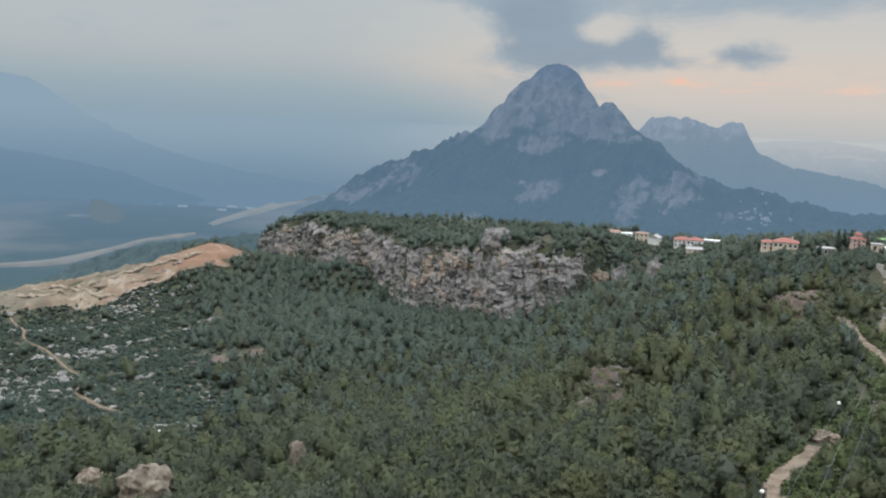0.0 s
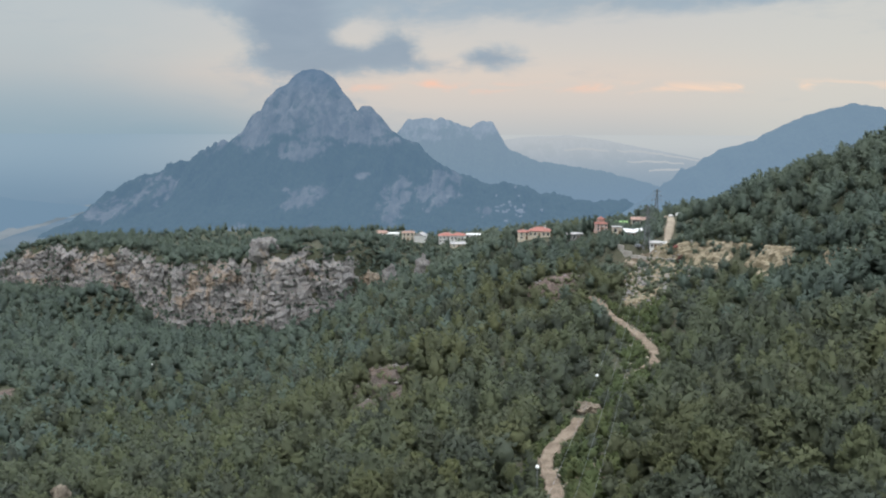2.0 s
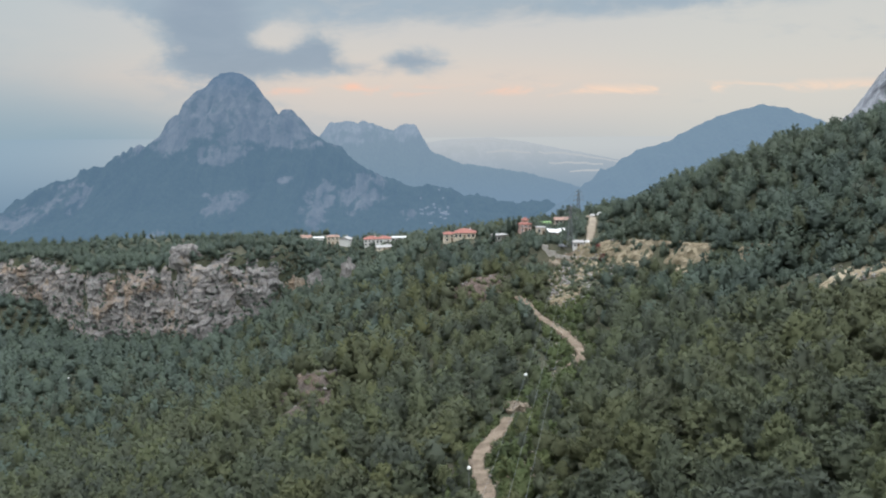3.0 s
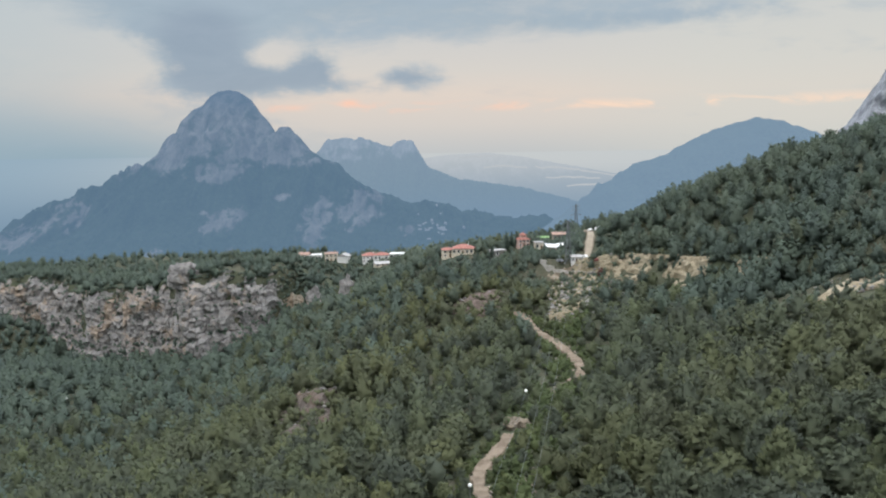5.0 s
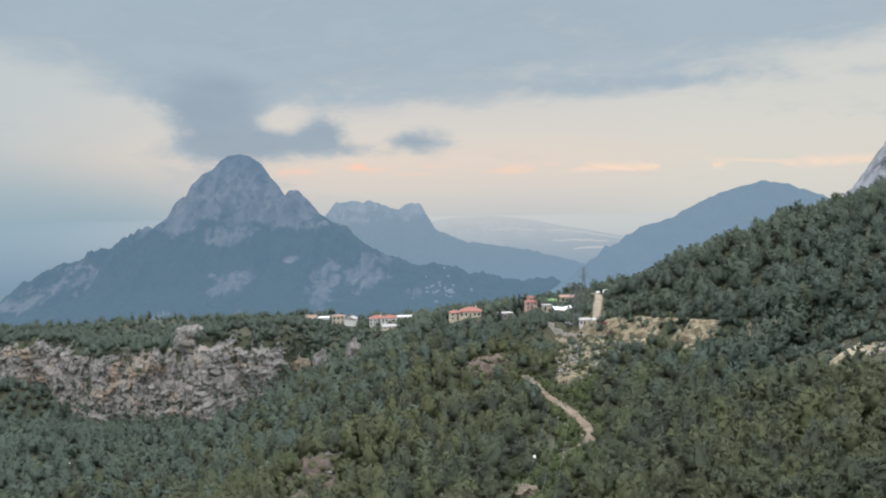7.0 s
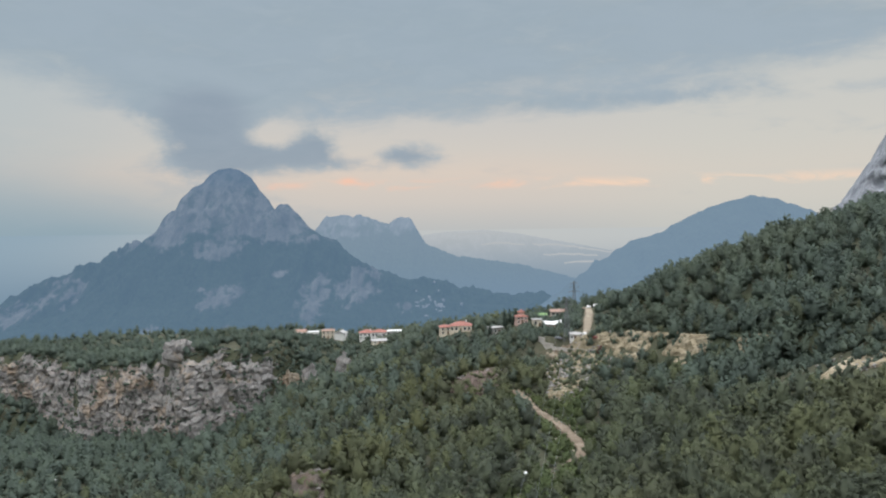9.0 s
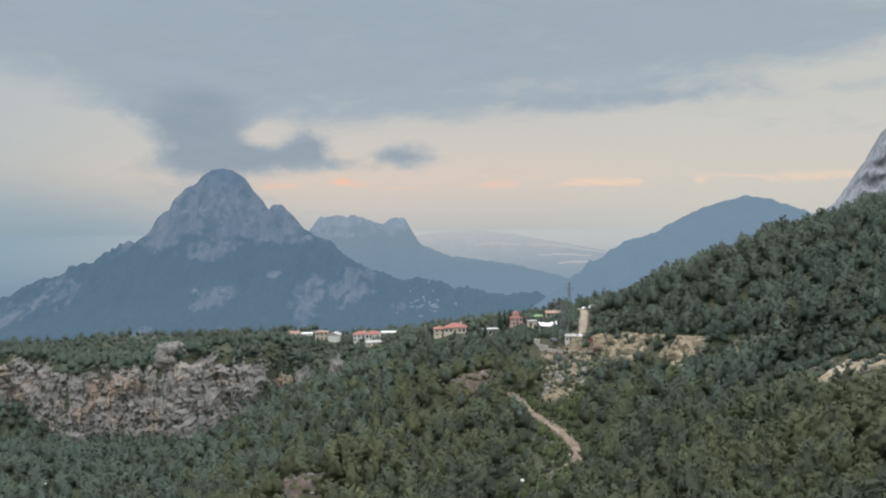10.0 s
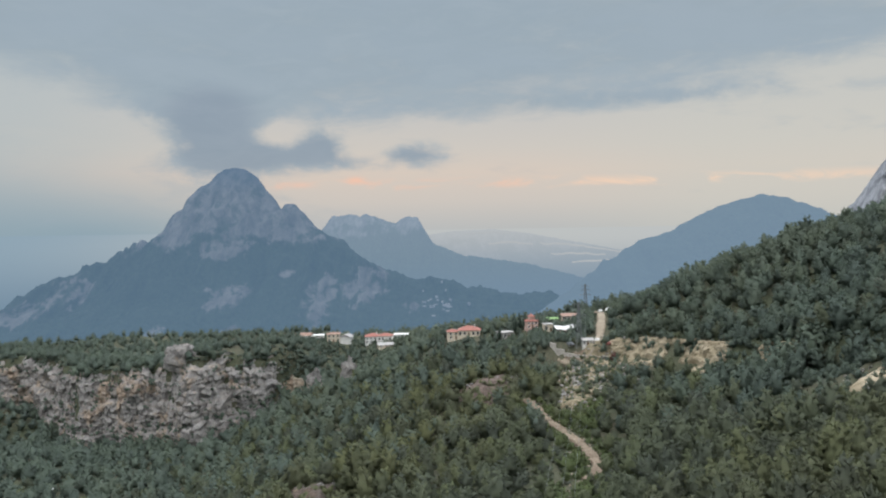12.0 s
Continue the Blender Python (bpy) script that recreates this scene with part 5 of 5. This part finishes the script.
def roof_mesh(w, d, h, rise, kind, over=0.45):
    """Hipped, gabled or flat roof with eaves, its underside at height h."""
    bm = bmesh.new()
    x, y, t = w / 2 + over, d / 2 + over, 0.18
    if kind == "flat":
        box(bm, -x, x, -y, y, h, h + rise, 0.05)
        return bm
    inset = min(x, y) if kind == "hip" else 0.0
    low = [bm.verts.new(p) for p in ((-x, -y, h), (x, -y, h), (x, y, h), (-x, y, h))]
    eave = [bm.verts.new(p) for p in ((-x, -y, h + t), (x, -y, h + t), (x, y, h + t), (-x, y, h + t))]
    a, b = bm.verts.new((-x + inset, 0, h + t + rise)), bm.verts.new((x - inset, 0, h + t + rise + 0.001))
    bm.faces.new(low[::-1])
    for i in range(4):
        bm.faces.new((low[i], low[(i + 1) % 4], eave[(i + 1) % 4], eave[i]))
    bm.faces.new((eave[0], eave[1], b, a))
    bm.faces.new((eave[2], eave[3], a, b))
    bm.faces.new((eave[1], eave[2], b))
    bm.faces.new((eave[3], eave[0], a))
    return bm


HOUSE_SPOTS = []  # where gardens leave room for walls


def make_house(label, x, y, w, d, h, wall, roof, kind, rise, turn=0.0, storeys=1, windows=3, sink=0.6, chimney=False, z=None, category="house"):
    HOUSE_SPOTS.append((x, y, w))
    house = new("house")
    body = bmesh.new()
    box(body, -w / 2, w / 2, -d / 2, d / 2, -2.5, h, 0.06)
    box(body, -w / 2 - 0.12, w / 2 + 0.12, -d / 2 - 0.12, d / 2 + 0.12, -2.5, 0.35, 0.04)
    part("wall", body, WALLS[wall], house)
    roof_ob = part("roof", roof_mesh(w, d, h + 0.003, rise, kind), WALLS[roof], house)
    if chimney:
        c = box(bmesh.new(), w * 0.22, w * 0.22 + 0.6, -0.3, 0.3, h + 0.3, h + rise + 1.0, 0.04)
        part("chimney", c, WALLS["white"], roof_ob)
    tall = (h - 0.4) / storeys
    for s in range(storeys):
        for i in range(windows):
            cx, z0 = -w / 2 + w * (i + 0.5) / windows, 0.4 + s * tall + tall * 0.28
            front, ww, wh = -d / 2, min(1.2, w / windows * 0.5), tall * 0.5
            if s == 0 and i == windows // 2:
                door = part("door", box(bmesh.new(), cx - 0.5, cx + 0.5, front - 0.06, front + 0.06, 0.36, min(2.45, h - 0.3), 0.02), WALLS["wood"], house)
                part("handle", box(bmesh.new(), cx + 0.32, cx + 0.42, front - 0.13, front - 0.06, 1.3, 1.4), WALLS["steel"], door)
                continue
            f = bmesh.new()
            for a in ((cx - ww / 2 - 0.1, cx - ww / 2, z0, z0 + wh), (cx + ww / 2, cx + ww / 2 + 0.1, z0, z0 + wh), (cx - ww / 2 - 0.1, cx + ww / 2 + 0.1, z0 + wh, z0 + wh + 0.1), (cx - ww / 2 - 0.16, cx + ww / 2 + 0.16, z0 - 0.12, z0)):
                box(f, a[0], a[1], front - 0.10, front + 0.05, a[2], a[3])
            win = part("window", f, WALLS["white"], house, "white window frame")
            part("pane", box(bmesh.new(), cx - ww / 2, cx + ww / 2, front - 0.045, front + 0.03, z0, z0 + wh), WALLS["glass"], win)
    base = float(ground_z(x, y)) - sink if z is None else z
    house.matrix_basis = pose(x, y, base, 0, 0, turn)
    return tagged(house, label, category, "village houses")


make_house("low tan house half hidden by trees", -106, 656, 8, 7, 3.2, "brown", "brown_tile", "gable", 1.6, 8)
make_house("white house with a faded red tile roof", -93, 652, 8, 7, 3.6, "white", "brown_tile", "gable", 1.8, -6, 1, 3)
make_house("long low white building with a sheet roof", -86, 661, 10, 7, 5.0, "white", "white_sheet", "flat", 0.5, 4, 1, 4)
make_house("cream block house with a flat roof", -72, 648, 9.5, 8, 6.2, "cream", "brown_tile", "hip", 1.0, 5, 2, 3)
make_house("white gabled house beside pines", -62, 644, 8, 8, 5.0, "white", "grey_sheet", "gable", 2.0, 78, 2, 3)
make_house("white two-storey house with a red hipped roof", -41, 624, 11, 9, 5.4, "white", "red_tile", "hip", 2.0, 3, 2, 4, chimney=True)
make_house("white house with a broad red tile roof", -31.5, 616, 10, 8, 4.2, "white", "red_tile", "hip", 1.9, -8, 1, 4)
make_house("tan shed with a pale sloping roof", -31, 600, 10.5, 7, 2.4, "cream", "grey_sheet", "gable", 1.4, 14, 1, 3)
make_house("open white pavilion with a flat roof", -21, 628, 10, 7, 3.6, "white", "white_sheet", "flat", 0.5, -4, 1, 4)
make_house("cream house joined to a red-roofed one", 13.0, 501, 6, 8, 4.6, "cream", "red_tile", "hip", 1.2, 4, 2, 2)
make_house("long cream house with a red hipped roof", 22.5, 499, 12.5, 9, 3.6, "cream", "red_tile", "hip", 2.2, -5, 1, 5, chimney=True)
make_house("unfinished grey concrete house", 42, 485, 7.5, 7, 3.6, "grey", "grey_sheet", "flat", 0.3, 25, 1, 3)
tower_house = make_house("tall pink house with a stepped red roof", 55, 473, 6.2, 6, 4.3, "pink", "red_tile", "hip", 1.5, 6, 2, 3)
part("upper_wall", box(bmesh.new(), -1.5, 1.5, -1.5, 1.5, 4.6, 6.6, 0.05), WALLS["pink"], tower_house)
part("upper_roof", roof_mesh(3.0, 3.0, 6.603, 1.5, "hip"), WALLS["red_tile"], tower_house)
make_house("small cream house with a bright green roof", 70, 500, 6.2, 6, 2.8, "cream", "green_sheet", "gable", 0.9, 2, 1, 3)
make_house("low brown house among trees", 79, 492, 9, 7, 3.0, "brown", "brown_tile", "gable", 1.2, -3, 1, 4)
make_house("small white house with a rounded sheet roof", 75.5, 420, 4.8, 4.6, 2.9, "white", "grey_sheet", "gable", 0.9, -4, 1, 3, 0.6)


make_house("small white shack behind the village trees", -4, 600, 4.5, 4, 2.6, "white", "white_sheet", "flat", 0.25, 10, 1, 3)
make_house("plain tan block house under pines", 63, 467, 4.6, 5, 4.2, "cream", "grey_sheet", "flat", 0.3, 4, 1, 2)


def make_canopy_shed(x, y, turn):
    """Grey stepped shed under two tilted white awnings on thin posts."""
    shed = new("canopy_shed")
    body = bmesh.new()
    box(body, -3.6, 1.2, -2.2, 2.6, -2.5, 2.9, 0.06)
    box(body, 1.2, 4.2, -1.4, 2.6, -2.5, 2.2, 0.06)
    part("wall", body, WALLS["brown"], shed)
    for ax, az, w, d, roll, tip in ((-2.2, 4.1, 6.8, 5.2, 6, 15), (3.2, 4.5, 5.6, 4.6, -7, 11)):
        bm = bmesh.new()
        box(bm, -w / 2, w / 2, -d / 2, d / 2, -0.05, 0.05)
        for rib in range(5):
            rx = -w / 2 + w * (rib + 0.5) / 5
            box(bm, rx - 0.06, rx + 0.06, -d / 2, d / 2, 0.05, 0.13)
        awning = part("awning", bm, WALLS["white_sheet"], shed, "tilted white sheet awning")
        awning.matrix_basis = pose(ax, 0.0, az, tip, roll, 0)
        for sx in (-1, 1):
            for sy in (-1, 1):
                bm = bmesh.new()
                rod(bm, (ax + sx * (w / 2 - 0.4), sy * (d / 2 - 0.4), -1.5), (ax + sx * (w / 2 - 0.4), sy * (d / 2 - 0.4), az - 0.25), 0.07)
                part("post", bm, WALLS["steel"], shed)
    part("door", box(bmesh.new(), -2.4, -1.4, -2.27, -2.15, 0.0, 2.05, 0.02), WALLS["wood"], shed)
    for wx in (-0.4, 0.55):
        frame_ob = part("window", box(bmesh.new(), wx - 0.45, wx + 0.45, -2.26, -2.16, 0.9, 2.0, 0.02), WALLS["white"], shed, "white window frame")
        part("pane", box(bmesh.new(), wx - 0.36, wx + 0.36, -2.285, -2.265, 1.0, 1.9), WALLS["glass"], frame_ob)
    shed.matrix_basis = pose(x, y, float(ground_z(x, y)) + 0.3, 0, 0, turn)
    return tagged(shed, "grey shed under tilted white sheet awnings", "shed", "village houses")


make_canopy_shed(70.5, 455, 12)


def make_wall():
    p = smooth_line([(59.5, 434), (61, 429), (66, 422), (70.5, 417), (75, 409.5), (79, 404.5), (84, 400), (90, 392)], 1.0)
    for a, b in zip(p[:-1:6], p[6::6]):
        n = math.degrees(math.atan2(b[1] - a[1], b[0] - a[0]))
        ln = math.hypot(*(b - a))
        bm = box(bmesh.new(), 0, ln, -0.25, 0.25, -3.0, 1.35, 0.05)
        box(bm, -0.05, ln + 0.05, -0.32, 0.32, 1.35, 1.5, 0.03)
        ob = part("retaining_wall", bm, WALLS["concrete"])
        ob.matrix_basis = pose(a[0], a[1], float(ground_z(a[0], a[1])) + 0.2, 0, 0, n)
        tagged(ob, "low grey concrete retaining wall beside the road", "wall", "retaining wall lengths")


make_wall()


def make_pylon(label, x, y, tall, wide, turn, name="power_pylon"):
    """A lattice mast with three cross-arms."""
    pylon = new(name)
    corners = [(-1, -1), (1, -1), (1, 1), (-1, 1)]

    def at(c, f):
        r = wide / 2 * (1 - 0.82 * f)
        return (c[0] * r, c[1] * r, tall * f)

    for c in corners:
        bm = bmesh.new()
        rod(bm, at(c, 0), at(c, 1), 0.1)
        part("leg", bm, WALLS["dark_steel"], pylon)
    bm = bmesh.new()
    steps = [0, 0.14, 0.27, 0.39, 0.5, 0.6, 0.69, 0.77, 0.84, 0.9, 0.95, 1]
    for f, g in zip(steps[:-1], steps[1:]):
        for i in range(4):
            a, b = corners[i], corners[(i + 1) % 4]
            rod(bm, at(a, f), at(b, g), 0.042, 4)
            rod(bm, at(b, f), at(a, g), 0.042, 4)
            rod(bm, at(a, g), at(b, g), 0.05, 4)
    part("bracing", bm, WALLS["dark_steel"], pylon)
    for f, reach in ((0.72, 3.4), (0.84, 2.9), (0.95, 2.3)):
        bm = bmesh.new()
        rod(bm, (-reach, 0, tall * f), (reach, 0, tall * f), 0.09)
        for s in (-1, 1):
            rod(bm, (s * reach, 0, tall * f), (s * 0.4, 0, tall * f + 0.9), 0.06, 4)
        arm = part("cross_arm", bm, WALLS["dark_steel"], pylon)
        for s in (-1, 1):
            bm = bmesh.new()
            for j in range(4):
                bmesh.ops.create_cone(bm, segments=8, radius1=0.16, radius2=0.12, depth=0.14, cap_ends=True, matrix=Matrix.Translation((s * reach, 0, tall * f - 0.2 - 0.2 * j)))
            part("insulator", bm, WALLS["steel"], arm)
    pylon.matrix_basis = pose(x, y, float(ground_z(x, y)) - 0.3, 0, 0, turn)
    return tagged(pylon, label, "pylon")


make_pylon("slender dark lattice power pylon by the village", 71.5, 420, 22, 3.2, 10)
make_pylon("dark lattice power pylon beyond the village", 98.5, 548, 24, 3.2, 5)


def cable_point(a, b, t, sag=12.5):
    return tuple(p + (q - p) * t - (4 * sag * t * (1 - t) if i == 2 else 0) for i, (p, q) in enumerate(zip(a, b)))


CABLES = (((-3.2, 20, 268.0), (74.8, 420, 258.0)), ((-4.6, 20, 269.0), (71.5, 420, 260.0)), ((-8.0, 20, 268.0), (68.2, 420, 258.0)))


def make_wires():
    """Cables from the village pylon down over the cleared strip, to a pylon below the cabin."""
    for a, b in CABLES:
        cu = bpy.data.curves.new("power_cable", "CURVE")
        cu.dimensions, cu.bevel_depth, cu.bevel_resolution = "3D", 0.016, 1
        sp = cu.splines.new("POLY")
        sp.points.add(80)
        for i in range(81):
            sp.points[i].co = (*cable_point(a, b, i / 80), 1)
        cu.materials.append(WALLS["steel"])
        tagged(new("power_cable", cu), "thin grey power cable sagging over the cleared strip", "cable", "power cables")
    bm = bmesh.new()
    bmesh.ops.create_uvsphere(bm, u_segments=16, v_segments=10, radius=0.3)
    rod(bm, (-0.36, 0, 0), (0.36, 0, 0), 0.06, 8)
    ball = part("marker_ball", bm, WALLS["ball"])
    ball.matrix_basis = Matrix.Translation(cable_point(*CABLES[2], 0.357))
    tagged(ball, "white marker ball clamped on a power cable", "marker")


make_wires()
make_pylon("lattice power pylon on the slope under the cables", -5, 20, 29, 3.6, 10)


def make_marker(x, y, high):
    """A white ball on a slim post, over the tree tops."""
    post = new("marker_post")
    bm = bmesh.new()
    rod(bm, (0, 0, -1), (0, 0, high), 0.07, 8)
    part("pole", bm, WALLS["steel"], post)
    bm = bmesh.new()
    bmesh.ops.create_uvsphere(bm, u_segments=16, v_segments=10, radius=0.38, matrix=Matrix.Translation((0, 0, high + 0.3)))
    for f in bm.faces:
        f.smooth = True
    part("ball", bm, WALLS["ball"], post, "glossy white ball")
    post.matrix_basis = pose(x, y, float(ground_z(x, y)))
    tagged(post, "white ball on a slim post above the pines", "marker", "marker posts in the forest")


for mx, my, mh in ((-183, 230, 9.5), (-194, 312, 9.5), (-197, 455, 9.5), (7.5, 155, 9.0)):
    make_marker(mx, my, mh)


def make_car(label, x, y, turn, paint, van=False):
    car = new("van" if van else "car")
    ln, wd, hh = (4.9, 1.9, 2.1) if van else (4.3, 1.75, 1.45)
    bm = box(bmesh.new(), -ln / 2, ln / 2, -wd / 2, wd / 2, 0.35, 0.95, 0.12)
    part("body", bm, WALLS[paint], car)
    cab = bmesh.new()
    x0, x1 = (-ln / 2 + 0.05, ln / 2 - 0.9) if van else (-ln / 2 + 0.5, ln / 2 - 1.2)
    box(cab, x0, x1, -wd / 2 + 0.08, wd / 2 - 0.08, 0.9, hh, 0.0)
    for v in cab.verts:
        if v.co.z > 1:
            v.co.x *= 0.82
            v.co.y *= 0.88
    bmesh.ops.bevel(cab, geom=cab.edges[:], offset=0.08, segments=2, affect="EDGES")
    cabin = part("cabin", cab, WALLS[paint], car)
    part("windscreen", box(bmesh.new(), x0 * 0.86, x1 * 0.86, -wd / 2 + 0.09, wd / 2 - 0.09, 1.1, hh - 0.22), WALLS["glass"], cabin, "dark car windows")
    for sx in (-1, 1):
        for sy in (-1, 1):
            bm = bmesh.new()
            bmesh.ops.create_cone(bm, segments=16, radius1=0.33, radius2=0.33, depth=0.22, cap_ends=True, matrix=Matrix.Translation((sx * ln * 0.31, sy * (wd / 2 - 0.1), 0.33)) @ Matrix.Rotation(radians(90), 4, "X"))
            part("wheel", bm, WALLS["tyre"], car)
    car.matrix_basis = pose(x, y, float(ground_z(x, y)) + 0.75, 0, 0, turn)
    tagged(car, label, "vehicle", "parked vehicles")


make_car("white van parked at the top of the road", 100, 484, 30, "car_white", True)
make_car("white car parked at the top of the road", 96, 488, 60, "car_white")
make_car("dark red car parked below the bank", 83, 404, 50, "car_red")
make_car("grey car parked in the yard", 68, 424, 120, "car_grey")
make_car("white car parked beside the white house", 79, 414, 110, "car_white")


def make_bright_bushes():
    rng = np.random.default_rng(14)
    t = rng.integers(0, len(SWATH) - 1, 260)
    p, q = np.array(SWATH)[t], np.array(SWATH)[t + 1]
    c = p + (q - p) * rng.random((260, 1)) + rng.normal(0, 6.5, (260, 2))
    ok = (line_gap(c[:, 0], c[:, 1], UPPER_TRACK) > 3.4) & (line_gap(c[:, 0], c[:, 1], LOWER_TRACK) > 3.4) & (line_gap(c[:, 0], c[:, 1], VILLAGE_ROAD) > 4)
    c = c[ok & (c[:, 1] < 350)]
    verge = []
    for line in (LOWER_TRACK, UPPER_TRACK):
        p = smooth_line(line, 0.5)
        d = np.gradient(p, axis=0)
        d /= np.hypot(*d.T)[:, None]
        pick = rng.integers(0, len(p), 330)
        side = rng.choice((-1, 1), (330, 1)) * rng.uniform(2.3, 5.2, (330, 1))
        verge.append(p[pick] + np.stack([d[pick, 1], -d[pick, 0]], 1) * side)
    verge = np.vstack(verge)
    far_out = len(c)
    c = np.vstack([c, verge])
    shapes = [crown_shape(np.random.default_rng(150 + k), 7, 6, 0.28, 0.7, 0.1, 3, 6) for k in range(4)]
    size = np.where(np.arange(len(c)) < far_out, rng.uniform(1.1, 2.8, len(c)), rng.uniform(0.5, 1.3, len(c)))
    rows = np.stack([rng.integers(0, 4, len(c)), c[:, 0], c[:, 1], ground_z(c[:, 0], c[:, 1]), size, size * rng.uniform(0.8, 1.2, len(c)), rng.uniform(0, 6.28, len(c))], 1)
    v, f = joined(shapes, rows)
    tagged(tint_each(mesh_object("broadleaf_bushes", v, f, [MAT["bright"]]), shapes, rows, rng), "bright green young bushes along the cleared strip", "bushes", kind="stuff")


make_bright_bushes()


def make_village_bushes():
    """Garden shrubs and small trees about the houses and along the bank."""
    rng = np.random.default_rng(21)
    spots = np.array([(a, b) for a, b, _ in YARDS])[rng.integers(0, len(YARDS), 1500)] + rng.normal(0, 14, (1500, 2)) - np.array([0, 5])
    line = smooth_line(CUT, 1.0)
    bank = line[rng.integers(0, len(line), 90)] + rng.normal(0, 3.5, (90, 2)) - np.array([0.83, 0.56]) * 7
    slope = line[(line[:, 1] < 346) & (line[:, 1] > 270)]
    bank = np.vstack([bank, slope[rng.integers(0, len(slope), 240)] + rng.normal(0, 4.0, (240, 2))])
    brush = line[rng.integers(0, len(line), 420)] + rng.normal(0, 1.5, (420, 2)) + np.array([0.83, 0.56]) * rng.uniform(6, 20, (420, 1))  # undergrowth above the bank
    c = np.vstack([spots, bank, brush])
    grove = np.vstack([rng.normal(0, 1, (150, 2)) * (7, 14) + (62, 466), rng.normal(0, 1, (90, 2)) * (5, 13) + (83, 462), rng.normal(0, 1, (120, 2)) * (15, 9) + (38, 462)])  # trees between the houses and below them
    c = np.vstack([c, grove])
    tree = np.arange(len(c)) >= len(c) - len(grove)
    ok = line_gap(c[:, 0], c[:, 1], VILLAGE_ROAD) > 4.2
    front = np.zeros(len(c), bool)
    for a, b, w in HOUSE_SPOTS:
        ok &= ~((np.abs(c[:, 0] - a) < w / 2 + 1.5) & (np.abs(c[:, 1] - b) < 6))
        front |= (np.abs(c[:, 0] - a * (1 - 8 / b)) < w / 2 + 2) & (c[:, 1] < b) & (c[:, 1] > b - 16)
    tree, front = tree[ok], front[ok]
    c = c[ok]
    shapes = [crown_shape(np.random.default_rng(170 + k), 6, 4, 0.3, 0.8, 0.1, 3, 6) for k in range(4)]
    size = np.where(front, rng.uniform(0.6, 1.7, len(c)), np.where(tree, rng.uniform(1.2, 2.7, len(c)), rng.uniform(0.7, 2.2, len(c))))
    rows = np.stack([rng.integers(0, 4, len(c)), c[:, 0], c[:, 1], ground_z(c[:, 0], c[:, 1]), size, size * rng.uniform(0.8, 1.3, len(c)), rng.uniform(0, 6.28, len(c))], 1)
    v, f = joined(shapes, rows)
    # village shrubs also carry the painted haze tint
    tagged(tint_each(mesh_object("garden_bushes", v, f, [MAT["hazed_pine"]]), shapes, rows, rng), "green shrubs and small trees about the village", "bushes", kind="stuff")


make_village_bushes()


def make_cypress(x, y, high, wide):
    """A dark narrow tree by the houses."""
    v, f, soft = crown_shape(np.random.default_rng(int(310 + x)), 18, 14, 0.2, 1.0, 0.45, 6, 8)
    tree = new("cypress_tree")
    soften(mesh_object("crown", v + np.array([0, 0, 0.3]), f, [MAT["scrub"]], tree), soft)
    bm = bmesh.new()
    rod(bm, (0, 0, -0.4), (0, 0, 1.2), 0.08, 7)
    part("trunk", bm, MAT["bark"], tree)
    tree.matrix_basis = pose(x, y, float(ground_z(x, y)) + 0.3) @ Matrix.Diagonal((wide, wide, high / 2.3, 1))
    tagged(tree, "dark narrow cypress beside the village houses", "tree", "cypresses by the houses")


for cx, cy, high, wide in ((46.5, 476, 11, 1.7), (49.5, 478, 9, 1.5), (52, 476, 7.5, 1.6), (61, 484, 6, 1.2), (38, 480, 6.5, 1.5), (90, 520, 8, 2.2), (94, 524, 7, 2.0)):
    make_cypress(cx, cy, high, wide)


def make_red_shrub():
    """A red-leaved garden shrub at the end of the terrace."""
    v, f, soft = crown_shape(np.random.default_rng(300), 12, 20, 0.2, 1.0, 0.1)
    shrub = new("red_shrub")
    soften(mesh_object("crown", v + np.array([0, 0, 0.35]), f, [MAT["red_leaf"]], shrub), soft)
    bm = bmesh.new()
    rod(bm, (0, 0, -0.4), (0, 0, 1.0), 0.07, 7)
    part("trunk", bm, MAT["bark"], shrub)
    shrub.matrix_basis = pose(83, 398, float(ground_z(83, 398)) + 0.6) @ Matrix.Diagonal((1.7, 1.7, 1.9, 1))
    tagged(shrub, "reddish leafy shrub beside the village terrace", "shrub")


make_red_shrub()
